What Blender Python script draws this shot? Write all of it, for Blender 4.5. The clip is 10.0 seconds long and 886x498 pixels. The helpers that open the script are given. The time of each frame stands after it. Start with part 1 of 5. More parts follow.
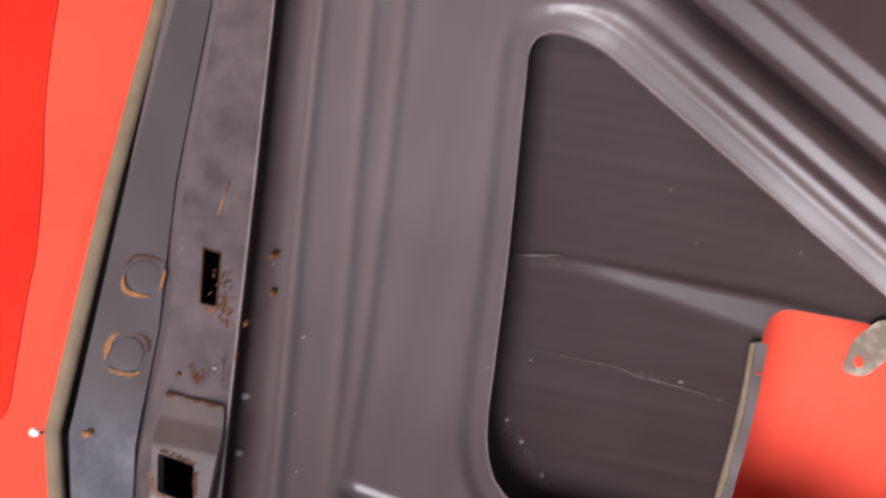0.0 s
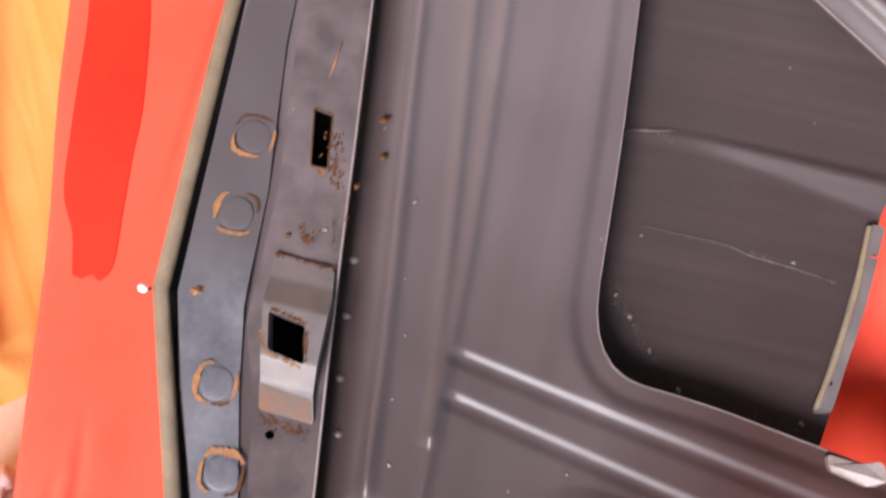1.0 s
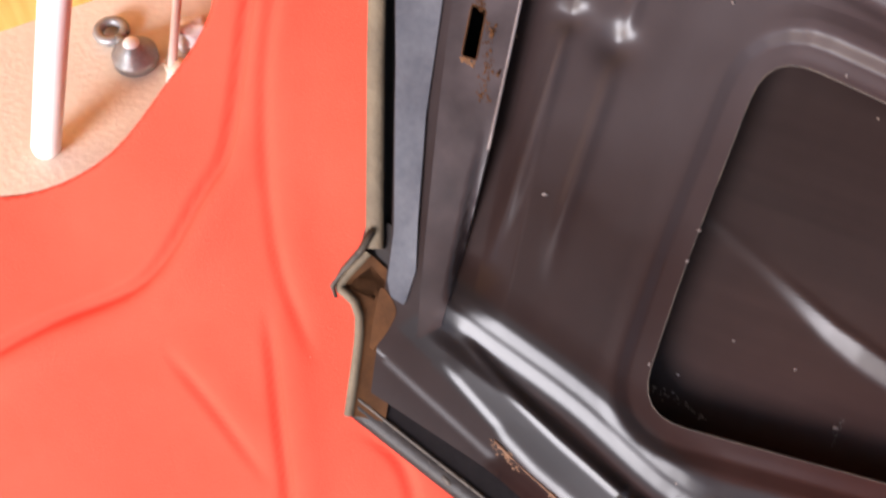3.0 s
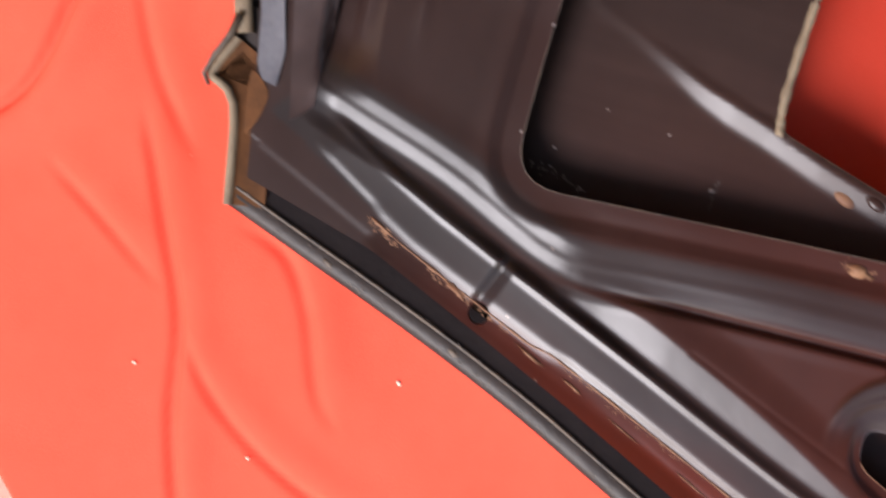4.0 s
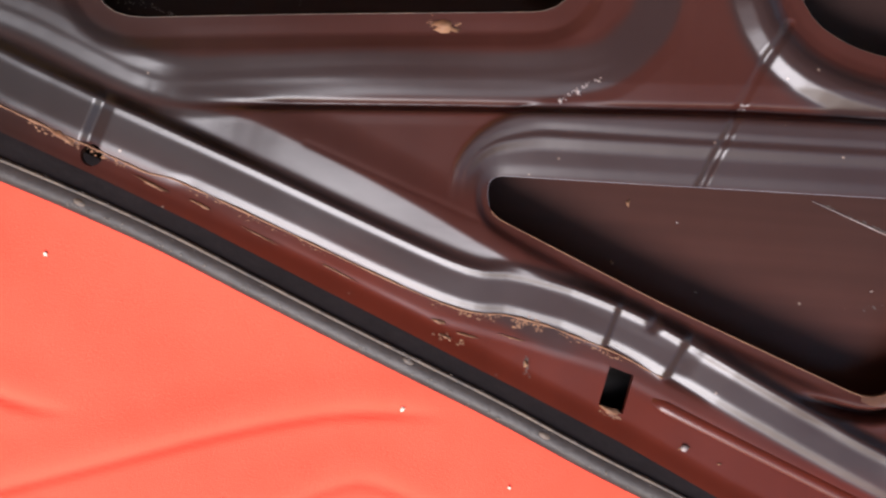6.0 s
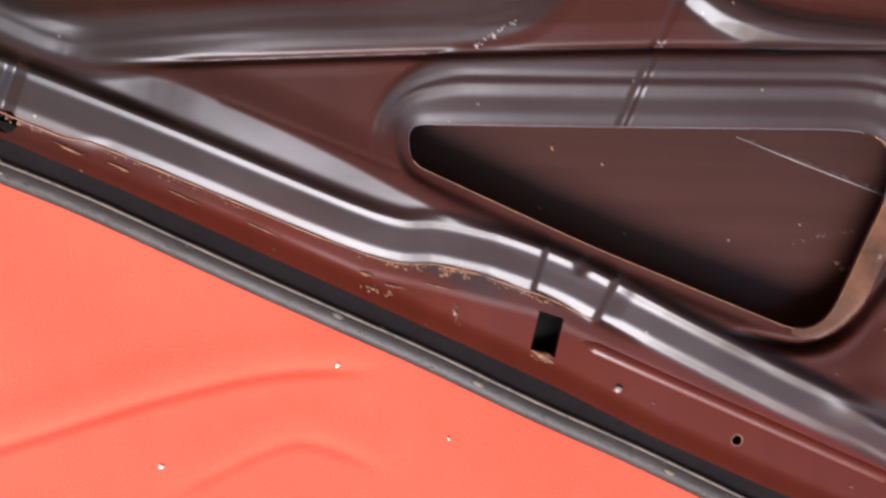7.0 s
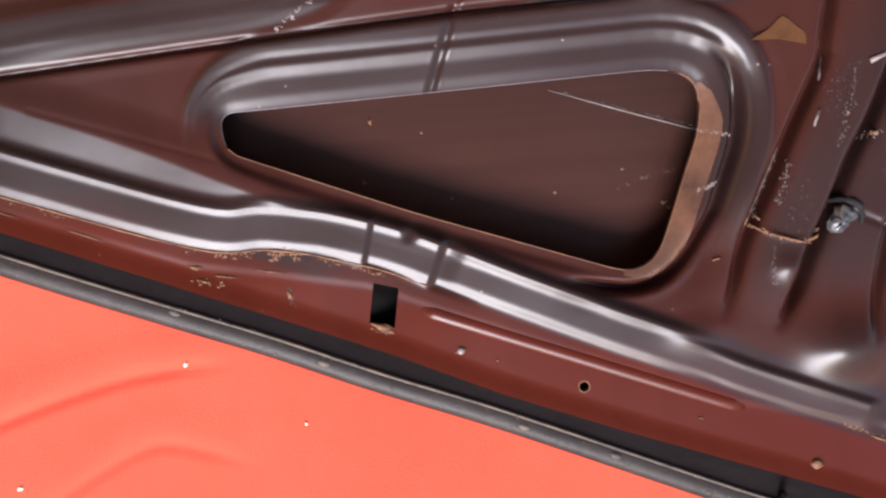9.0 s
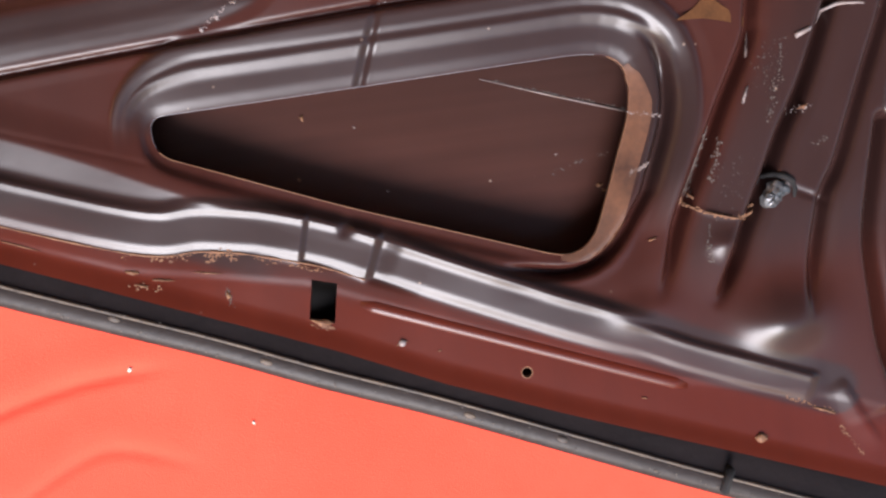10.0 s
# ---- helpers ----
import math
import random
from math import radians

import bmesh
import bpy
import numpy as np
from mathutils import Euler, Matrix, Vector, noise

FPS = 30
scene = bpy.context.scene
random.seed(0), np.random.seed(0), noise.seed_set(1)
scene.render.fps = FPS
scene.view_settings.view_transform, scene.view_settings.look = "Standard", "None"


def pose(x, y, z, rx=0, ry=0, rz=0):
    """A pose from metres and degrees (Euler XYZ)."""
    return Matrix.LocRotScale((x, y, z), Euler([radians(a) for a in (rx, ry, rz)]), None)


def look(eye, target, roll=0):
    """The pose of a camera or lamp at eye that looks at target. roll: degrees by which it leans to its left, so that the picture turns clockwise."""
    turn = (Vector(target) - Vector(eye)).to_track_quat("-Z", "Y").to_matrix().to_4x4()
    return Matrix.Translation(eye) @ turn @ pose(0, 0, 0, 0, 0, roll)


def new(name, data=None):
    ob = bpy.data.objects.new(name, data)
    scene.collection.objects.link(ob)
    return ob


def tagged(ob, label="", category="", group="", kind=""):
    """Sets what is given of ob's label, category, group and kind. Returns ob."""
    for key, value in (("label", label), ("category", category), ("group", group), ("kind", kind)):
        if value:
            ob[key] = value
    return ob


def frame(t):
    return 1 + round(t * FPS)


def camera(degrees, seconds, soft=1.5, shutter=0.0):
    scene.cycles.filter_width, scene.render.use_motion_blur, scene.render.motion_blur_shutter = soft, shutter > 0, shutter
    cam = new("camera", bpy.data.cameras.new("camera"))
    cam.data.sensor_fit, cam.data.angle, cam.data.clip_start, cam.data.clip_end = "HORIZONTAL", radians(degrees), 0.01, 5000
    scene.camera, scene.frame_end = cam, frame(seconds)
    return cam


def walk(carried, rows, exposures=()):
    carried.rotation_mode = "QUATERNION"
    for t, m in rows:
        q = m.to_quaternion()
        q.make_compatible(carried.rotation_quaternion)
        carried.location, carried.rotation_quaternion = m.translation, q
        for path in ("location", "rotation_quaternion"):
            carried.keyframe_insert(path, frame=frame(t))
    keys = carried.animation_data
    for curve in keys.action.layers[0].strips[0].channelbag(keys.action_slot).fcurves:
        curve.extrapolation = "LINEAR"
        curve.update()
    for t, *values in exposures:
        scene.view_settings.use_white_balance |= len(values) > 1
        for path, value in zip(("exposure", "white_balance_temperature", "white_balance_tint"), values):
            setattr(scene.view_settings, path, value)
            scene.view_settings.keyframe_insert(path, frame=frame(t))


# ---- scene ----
# ---- camera ----
cam = camera(40.0, 10.0, soft=2.3, shutter=0.4)
PATH = [
    (0, (-0.0390, -0.2360, 1.2788), (-0.0649, 0.5141, 0.6179), 1.81),
    (0.5, (-0.0836, -0.2456, 1.2568), (-0.1182, 0.4775, 0.5669), 2.40),
    (1, (-0.0992, -0.2623, 1.2336), (-0.1440, 0.4471, 0.5303), 2.63),
    (1.5, (-0.1090, -0.3130, 1.1773), (-0.1898, 0.3831, 0.4639), 1.91),
    (2, (-0.1204, -0.3480, 1.1329), (-0.2717, 0.3027, 0.3888), -0.32),
    (2.2, (-0.1245, -0.3572, 1.1225), (-0.2828, 0.2477, 0.3420), 0.20),
    (2.5, (-0.1245, -0.3585, 1.1196), (-0.2771, 0.2126, 0.3131), 0.23),
    (2.7, (-0.1204, -0.3446, 1.1150), (-0.2692, 0.1794, 0.2764), -0.56),
    (3.8, (-0.0305, -0.4277, 1.0392), (-0.1740, 0.0688, 0.1831), -2.27),
    (4, (-0.0080, -0.4433, 1.0286), (-0.1363, 0.0456, 0.1657), -2.17),
    (4.5, (0.0314, -0.4704, 1.0024), (-0.0641, 0.0108, 0.1310), -1.81),
    (5, (0.0871, -0.4962, 0.9824), (0.0189, -0.0194, 0.1061), -2.98),
    (5.5, (0.1296, -0.5202, 0.9662), (0.0906, -0.0315, 0.0946), -3.30),
    (5.7, (0.1434, -0.5291, 0.9635), (0.1205, -0.0351, 0.0944), -3.20),
    (6.8, (0.1865, -0.5409, 0.9608), (0.1879, -0.0595, 0.0843), -4.59),
    (7, (0.1964, -0.5556, 0.9458), (0.1982, -0.0747, 0.0690), -5.14),
    (7.5, (0.2121, -0.5734, 0.9380), (0.2223, -0.0800, 0.0682), -5.57),
    (8, (0.2240, -0.5810, 0.9346), (0.2491, -0.0868, 0.0656), -5.56),
    (8.5, (0.2425, -0.5858, 0.9340), (0.2832, -0.0955, 0.0634), -5.91),
    (9, (0.2691, -0.5927, 0.9331), (0.3190, -0.1086, 0.0595), -7.20),
    (9.5, (0.2782, -0.5934, 0.9330), (0.3401, -0.1161, 0.0564), -7.15),
    (10, (0.2975, -0.5981, 0.9348), (0.3621, -0.1268, 0.0552), -8.19),
]
walk(cam, [(t, look(eye, target, roll)) for t, eye, target, roll in PATH],
     exposures=[(0.0, 0.70, 6500, 10), (0.5, 0.95, 6500, 10), (1.5, 1.22, 6500, 10), (2.0, 1.10, 6500, 10), (2.5, 0.94, 6500, 10), (4.0, 0.94, 6700, 10), (5.5, 0.94, 6700, 10), (7.0, 1.13, 6550, 10), (8.0, 1.15, 6550, 10), (10.0, 1.08, 6600, 10)])

# ---- world and sun ----
world = bpy.data.worlds.new("sky")
scene.world = world
world.use_nodes = True
wn = world.node_tree.nodes
sky = wn.new("ShaderNodeTexSky")
sky.sky_type, sky.sun_disc = "NISHITA", False
sky.sun_elevation, sky.sun_rotation = radians(17), radians(198)
sky.air_density, sky.dust_density, sky.ozone_density = 1.0, 0.8, 2.5
wn["Background"].inputs[1].default_value = 0.16
world.node_tree.links.new(sky.outputs[0], wn["Background"].inputs[0])
sun_data = bpy.data.lights.new("sun", "SUN")
sun_data.energy, sun_data.angle, sun_data.color = 3.5, radians(25), (0.925, 0.91, 1.0)
sun = new("sun", sun_data)
sun.matrix_world = look((-1.184, -3.6, 1.51), (0, 0, 0.32))


# ---- materials ----
def material(name, base, rough=0.5, metal=0.0, second=None, scale=20.0, amount=0.5, bump=0.0, bump_scale=200.0, coat=0.0, detail=5.0, spec=0.5):
    """A surface with two scales of colour variation and a fine relief."""
    m = bpy.data.materials.new(name)
    m.use_nodes = True
    n, l = m.node_tree.nodes, m.node_tree.links
    b = n["Principled BSDF"]
    b.inputs["Roughness"].default_value = rough
    b.inputs["Metallic"].default_value = metal
    b.inputs["Coat Weight"].default_value = coat
    b.inputs["Specular IOR Level"].default_value = spec
    co = n.new("ShaderNodeTexCoord")
    big = n.new("ShaderNodeTexNoise")
    big.inputs["Scale"].default_value, big.inputs["Detail"].default_value = scale, detail
    small = n.new("ShaderNodeTexNoise")
    small.inputs["Scale"].default_value, small.inputs["Detail"].default_value = scale * 9, 3
    for x in (big, small):
        l.new(co.outputs["Object"], x.inputs["Vector"])
    add = n.new("ShaderNodeMath")
    add.operation = "MULTIPLY_ADD"
    add.inputs[1].default_value, add.inputs[2].default_value = 0.45, -0.22
    l.new(small.outputs[0], add.inputs[0])
    s2 = n.new("ShaderNodeMath")
    l.new(add.outputs[0], s2.inputs[0])
    l.new(big.outputs[0], s2.inputs[1])
    ramp = n.new("ShaderNodeValToRGB")
    ramp.color_ramp.elements[0].position, ramp.color_ramp.elements[1].position = 0.5 - amount / 2, 0.5 + amount / 2
    ramp.color_ramp.elements[0].color = (*base, 1)
    ramp.color_ramp.elements[1].color = (*(second or [c * 1.35 for c in base]), 1)
    l.new(s2.outputs[0], ramp.inputs[0])
    l.new(ramp.outputs[0], b.inputs["Base Color"])
    if bump:
        t = n.new("ShaderNodeTexNoise")
        t.inputs["Scale"].default_value, t.inputs["Detail"].default_value = bump_scale, 4
        l.new(co.outputs["Object"], t.inputs["Vector"])
        bm = n.new("ShaderNodeBump")
        bm.inputs["Strength"].default_value, bm.inputs["Distance"].default_value = bump, 0.002
        l.new(t.outputs[0], bm.inputs["Height"])
        l.new(bm.outputs[0], b.inputs["Normal"])
    return m


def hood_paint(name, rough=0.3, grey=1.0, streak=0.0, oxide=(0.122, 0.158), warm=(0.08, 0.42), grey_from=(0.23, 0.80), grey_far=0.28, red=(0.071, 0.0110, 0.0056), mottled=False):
    """Black electro-primer that turns to red oxide towards the lower edge, with dust specks, chips and painted grey
    reflections.
    """
    m = material(name, (0.0145, 0.0100, 0.0094), rough, 0, (0.0225, 0.0148, 0.0134), 9.0, 0.6, 0.06, 60.0, spec=0.29)
    n, l = m.node_tree.nodes, m.node_tree.links
    b = n["Principled BSDF"]
    old = b.inputs["Base Color"].links[0].from_socket
    co = n.new("ShaderNodeTexCoord")
    sep = n.new("ShaderNodeSeparateXYZ")
    l.new(co.outputs["Object"], sep.inputs[0])
    # oxide: grows down and to the right, with a ragged border
    a = n.new("ShaderNodeMath"); a.operation = "MULTIPLY_ADD"
    a.inputs[1].default_value, a.inputs[2].default_value = -0.357, 0.0
    l.new(sep.outputs[0], a.inputs[0])
    d = n.new("ShaderNodeMath"); d.operation = "SUBTRACT"
    l.new(a.outputs[0], d.inputs[0]); l.new(sep.outputs[2], d.inputs[1])
    w = n.new("ShaderNodeTexNoise"); w.inputs["Scale"].default_value = 7.0; w.inputs["Detail"].default_value = 6
    l.new(co.outputs["Object"], w.inputs["Vector"])
    e = n.new("ShaderNodeMath"); e.operation = "MULTIPLY_ADD"; e.inputs[1].default_value = 0.05
    l.new(w.outputs[0], e.inputs[0]); l.new(d.outputs[0], e.inputs[2])
    r = n.new("ShaderNodeMapRange")
    r.inputs["From Min"].default_value, r.inputs["From Max"].default_value = oxide
    l.new(e.outputs[0], r.inputs["Value"])
    mix = n.new("ShaderNodeMix"); mix.data_type = "RGBA"
    ux = n.new("ShaderNodeMapRange")
    ux.inputs["From Min"].default_value, ux.inputs["From Max"].default_value = -0.16, 0.10
    l.new(sep.outputs[0], ux.inputs["Value"])
    um = n.new("ShaderNodeMath"); um.operation = "MULTIPLY"
    l.new(r.outputs[0], um.inputs[0]); l.new(ux.outputs[0], um.inputs[1])
    ua = n.new("ShaderNodeMath"); ua.operation = "ADD"; ua.use_clamp = True
    uw = n.new("ShaderNodeMapRange")
    uw.inputs["From Min"].default_value, uw.inputs["From Max"].default_value = -0.12, 0.18
    uw.inputs["To Min"].default_value, uw.inputs["To Max"].default_value = warm
    l.new(sep.outputs[0], uw.inputs["Value"]); l.new(uw.outputs[0], ua.inputs[1])
    l.new(um.outputs[0], ua.inputs[0])
    # ridge mask: drains the red and adds gloss, imitating reflected grey
    at = n.new("ShaderNodeAttribute"); at.attribute_name = "ridge_reflection"
    cov = n.new("ShaderNodeMath"); cov.operation = "MULTIPLY_ADD"; cov.inputs[1].default_value, cov.inputs[2].default_value = -0.62, 1.0
    l.new(at.outputs["Fac"], cov.inputs[0])
    cut = n.new("ShaderNodeMath"); cut.operation = "MULTIPLY"
    l.new(ua.outputs[0], cut.inputs[0]); l.new(cov.outputs[0], cut.inputs[1])
    blk = n.new("ShaderNodeMix"); blk.data_type = "RGBA"
    l.new(at.outputs["Fac"], blk.inputs[0]); l.new(old, blk.inputs[6]); blk.inputs[7].default_value = (0.0155, 0.0125, 0.0125, 1)
    gloss = n.new("ShaderNodeMapRange")
    gloss.inputs["To Min"].default_value, gloss.inputs["To Max"].default_value = 0.25, 0.315
    l.new(at.outputs["Fac"], gloss.inputs["Value"]); l.new(gloss.outputs[0], b.inputs["Specular IOR Level"])
    old = blk.outputs[2]
    l.new(cut.outputs[0], mix.inputs[0]); l.new(old, mix.inputs[6])
    mix.inputs[7].default_value = (*red, 1)
    # overhead reflection painted as grey on the upper part, thinning out downwards with a cloudy border
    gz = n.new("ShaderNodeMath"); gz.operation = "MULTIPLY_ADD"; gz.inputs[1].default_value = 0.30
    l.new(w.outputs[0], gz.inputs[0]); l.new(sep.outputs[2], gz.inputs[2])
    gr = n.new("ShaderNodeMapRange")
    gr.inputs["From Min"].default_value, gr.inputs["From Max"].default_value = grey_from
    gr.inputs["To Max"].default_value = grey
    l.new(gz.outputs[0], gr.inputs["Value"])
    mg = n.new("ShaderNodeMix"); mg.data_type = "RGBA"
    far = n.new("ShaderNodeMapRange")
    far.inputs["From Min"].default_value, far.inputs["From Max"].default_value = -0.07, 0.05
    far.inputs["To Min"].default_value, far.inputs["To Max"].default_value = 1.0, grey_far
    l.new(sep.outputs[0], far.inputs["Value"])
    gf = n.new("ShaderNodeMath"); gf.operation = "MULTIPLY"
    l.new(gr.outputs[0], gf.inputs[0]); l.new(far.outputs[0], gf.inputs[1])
    tg = n.new("ShaderNodeAttribute"); tg.attribute_name = "channel_shade"
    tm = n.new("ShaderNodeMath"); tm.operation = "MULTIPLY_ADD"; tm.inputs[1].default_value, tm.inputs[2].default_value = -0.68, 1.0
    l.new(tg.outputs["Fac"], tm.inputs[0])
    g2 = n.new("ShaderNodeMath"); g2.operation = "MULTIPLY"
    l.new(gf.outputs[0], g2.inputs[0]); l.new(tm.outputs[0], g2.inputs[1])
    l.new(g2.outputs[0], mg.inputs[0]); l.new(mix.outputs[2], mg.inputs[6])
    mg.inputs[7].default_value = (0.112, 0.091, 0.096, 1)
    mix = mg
    # specks and chips
    v = n.new("ShaderNodeTexVoronoi"); v.inputs["Scale"].default_value = 42.0
    l.new(co.outputs["Object"], v.inputs["Vector"])
    sp = n.new("ShaderNodeMapRange")
    sp.inputs["From Min"].default_value, sp.inputs["From Max"].default_value = 0.055, 0.03
    l.new(v.outputs["Distance"], sp.inputs["Value"])
    pick = n.new("ShaderNodeTexNoise"); pick.inputs["Scale"].default_value = 14.0
    l.new(co.outputs["Object"], pick.inputs["Vector"])
    pr = n.new("ShaderNodeMapRange")
    pr.inputs["From Min"].default_value, pr.inputs["From Max"].default_value = 0.51, 0.58
    l.new(pick.outputs[0], pr.inputs["Value"])
    mu = n.new("ShaderNodeMath"); mu.operation = "MULTIPLY"
    l.new(sp.outputs[0], mu.inputs[0]); l.new(pr.outputs[0], mu.inputs[1])
    m2 = n.new("ShaderNodeMix"); m2.data_type = "RGBA"
    l.new(mu.outputs[0], m2.inputs[0]); l.new(mix.outputs[2], m2.inputs[6])
    m2.inputs[7].default_value = (0.20, 0.14, 0.11, 1)
    st = n.new("ShaderNodeMapping"); st.inputs["Scale"].default_value = (2.5, 3, 90) if streak else (42, 42, 42) if mottled else (45, 3, 2.5)
    l.new(co.outputs["Object"], st.inputs[0])
    sn = n.new("ShaderNodeTexNoise"); sn.inputs["Scale"].default_value = 1.0; sn.inputs["Detail"].default_value = 4
    l.new(st.outputs[0], sn.inputs["Vector"])
    sr = n.new("ShaderNodeMapRange")
    sr.inputs["From Min"].default_value, sr.inputs["From Max"].default_value = 0.3, 0.7
    sr.inputs["To Min"].default_value, sr.inputs["To Max"].default_value = (0.86, 1.12) if streak else (0.66, 1.22) if mottled else (0.93, 1.06)
    l.new(sn.outputs[0], sr.inputs["Value"])
    m3 = n.new("ShaderNodeMix"); m3.data_type = "RGBA"; m3.blend_type = "MULTIPLY"; m3.inputs[0].default_value = 1.0
    l.new(m2.outputs[2], m3.inputs[6]); l.new(sr.outputs[0], m3.inputs[7])
    l.new(m3.outputs[2], b.inputs["Base Color"])
    rr = n.new("ShaderNodeMapRange")
    rr.inputs["To Min"].default_value, rr.inputs["To Max"].default_value = rough - 0.05, rough + 0.07
    l.new(w.outputs[0], rr.inputs["Value"])
    l.new(rr.outputs[0], b.inputs["Roughness"])
    return m


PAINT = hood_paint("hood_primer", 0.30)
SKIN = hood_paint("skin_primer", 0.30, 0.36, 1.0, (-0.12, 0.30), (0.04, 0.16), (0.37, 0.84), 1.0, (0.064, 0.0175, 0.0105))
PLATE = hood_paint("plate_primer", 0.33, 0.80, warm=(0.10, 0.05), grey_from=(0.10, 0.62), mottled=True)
ZINC = material("zinc_flange", (0.072, 0.069, 0.082), 0.36, 0.0, (0.128, 0.120, 0.134), 22.0, 0.4, 0.12, 120.0)
BARE = material("worn_bright_steel", (0.24, 0.20, 0.20), 0.42, 0.1, (0.15, 0.105, 0.09), 40.0, 0.5, 0.1, 150.0)
SEALER = material("tan_sealer", (0.118, 0.084, 0.055), 0.75, 0.0, (0.190, 0.140, 0.090), 45.0, 0.6, 0.5, 160.0)
HEM = material("dark_hem", (0.019, 0.0140, 0.0130), 0.45, 0.0, (0.032, 0.0240, 0.022), 30.0, 0.6, 0.2, 150.0, spec=0.2)
RECESS = material("shaded_hem_paint", (0.010, 0.0075, 0.0080), 0.5, 0.0, (0.017, 0.0125, 0.013), 30.0, 0.6, 0.2, 150.0, spec=0.2)
CHALK = material("chalky_scratch", (0.105, 0.082, 0.070), 0.8, 0.0, (0.05, 0.038, 0.034), 120.0, 0.3, 0.2, 300.0)
EDGE = material("worn_edge", (0.105, 0.073, 0.052), 0.6, 0.0, (0.035, 0.026, 0.022), 60.0, 0.4, 0.3, 200.0)
RUST = material("rust", (0.27, 0.11, 0.035), 0.8, 0.0, (0.15, 0.075, 0.04), 90.0, 0.5, 0.5, 300.0)
CHIP = material("chipped_primer", (0.20, 0.095, 0.045), 0.7, 0.0, (0.11, 0.043, 0.022), 90.0, 0.5, 0.3, 300.0)
BROWNRUST = material("brown_rust", (0.052, 0.022, 0.010), 0.8, 0.0, (0.105, 0.043, 0.017), 60.0, 0.5, 0.1, 250.0, spec=0.12)
BRACKET = material("bracket_steel", (0.074, 0.062, 0.064), 0.52, 0.0, (0.115, 0.090, 0.086), 45.0, 0.5, 0.15, 120.0)
LIP = material("rusty_steel", (0.125, 0.052, 0.026), 0.75, 0.0, (0.09, 0.060, 0.050), 60.0, 0.35, 0.3, 200.0)
BLACK = material("black_and_cavity_shade", (0.006, 0.005, 0.006), 0.9, 0.0, (0.010, 0.008, 0.008), 30.0, 0.6)
CLOTH = material("red_cloth", (0.71, 0.063, 0.034), 0.85, 0.0, (0.77, 0.081, 0.047), 6.0, 0.7, 0.25, 900.0, spec=0.2)
CONCRETE = material("cream_concrete", (0.62, 0.52, 0.42), 0.85, 0.0, (0.76, 0.65, 0.53), 8.0, 0.7, 0.4, 120.0)
WHITE = material("white_plastic", (0.82, 0.80, 0.80), 0.4, 0.0, (0.75, 0.73, 0.73), 12.0, 0.6, 0.05, 100.0)
WELD = material("weld_metal", (0.035, 0.034, 0.036), 0.32, 0.5, (0.20, 0.20, 0.21), 110.0, 0.4, 0.5, 180.0)
GREYMETAL = material("grey_metal", (0.20, 0.20, 0.21), 0.42, 0.5, (0.34, 0.33, 0.32), 40.0, 0.5, 0.2, 150.0)
CEIL = material("sky_blocker_paint", (0.16, 0.176, 0.215), 0.9, 0.0, (0.195, 0.21, 0.25), 3.0, 0.6, 0.2, 40.0)



def flange_material():
    """Blue-grey zinc that shows where the dark primer stops, with a cloudy border."""
    m = material("zinc_side_flange", (0.058, 0.057, 0.070), 0.38, 0.0, (0.106, 0.101, 0.115), 22.0, 0.4, 0.12, 120.0)
    n, l = m.node_tree.nodes, m.node_tree.links
    b = n["Principled BSDF"]
    old = b.inputs["Base Color"].links[0].from_socket
    co = n.new("ShaderNodeTexCoord")
    sep = n.new("ShaderNodeSeparateXYZ")
    l.new(co.outputs["Object"], sep.inputs[0])
    w = n.new("ShaderNodeTexNoise"); w.inputs["Scale"].default_value = 18.0; w.inputs["Detail"].default_value = 5
    l.new(co.outputs["Object"], w.inputs["Vector"])
    e = n.new("ShaderNodeMath"); e.operation = "MULTIPLY_ADD"; e.inputs[1].default_value = 0.09
    l.new(w.outputs[0], e.inputs[0]); l.new(sep.outputs[2], e.inputs[2])
    r = n.new("ShaderNodeMapRange"); r.inputs["From Min"].default_value, r.inputs["From Max"].default_value = 0.405, 0.455
    l.new(e.outputs[0], r.inputs["Value"])
    mix = n.new("ShaderNodeMix"); mix.data_type = "RGBA"
    l.new(r.outputs[0], mix.inputs[0]); l.new(old, mix.inputs[6])
    mix.inputs[7].default_value = (0.066, 0.056, 0.060, 1)
    l.new(mix.outputs[2], b.inputs["Base Color"])
    return m


FLANGE = flange_material()
CLOTHRED = CLOTH
WASH = material("rubbed_primer", (0.052, 0.025, 0.018), 0.28, 0.0, (0.128, 0.058, 0.034), 30.0, 0.45, 0.1, 120.0)
CLOTHDARK = material("darker_red", (0.56, 0.014, 0.005), 0.8, 0.0, (0.64, 0.026, 0.010), 8.0, 0.7, 0.25, 900.0, spec=0.2)
LINT = material("lint", (0.75, 0.62, 0.50), 0.9, 0.0, (0.80, 0.70, 0.60), 60.0, 0.6)
PALE = material("pale_paint", (0.66, 0.48, 0.42), 0.5, 0.0, (0.74, 0.58, 0.50), 30.0, 0.6, 0.1, 90.0)
SMUDGED = material("smudged_galvanised", (0.62, 0.56, 0.50), 0.45, 0.2, (0.22, 0.17, 0.13), 16.0, 0.35, 0.1, 90.0)


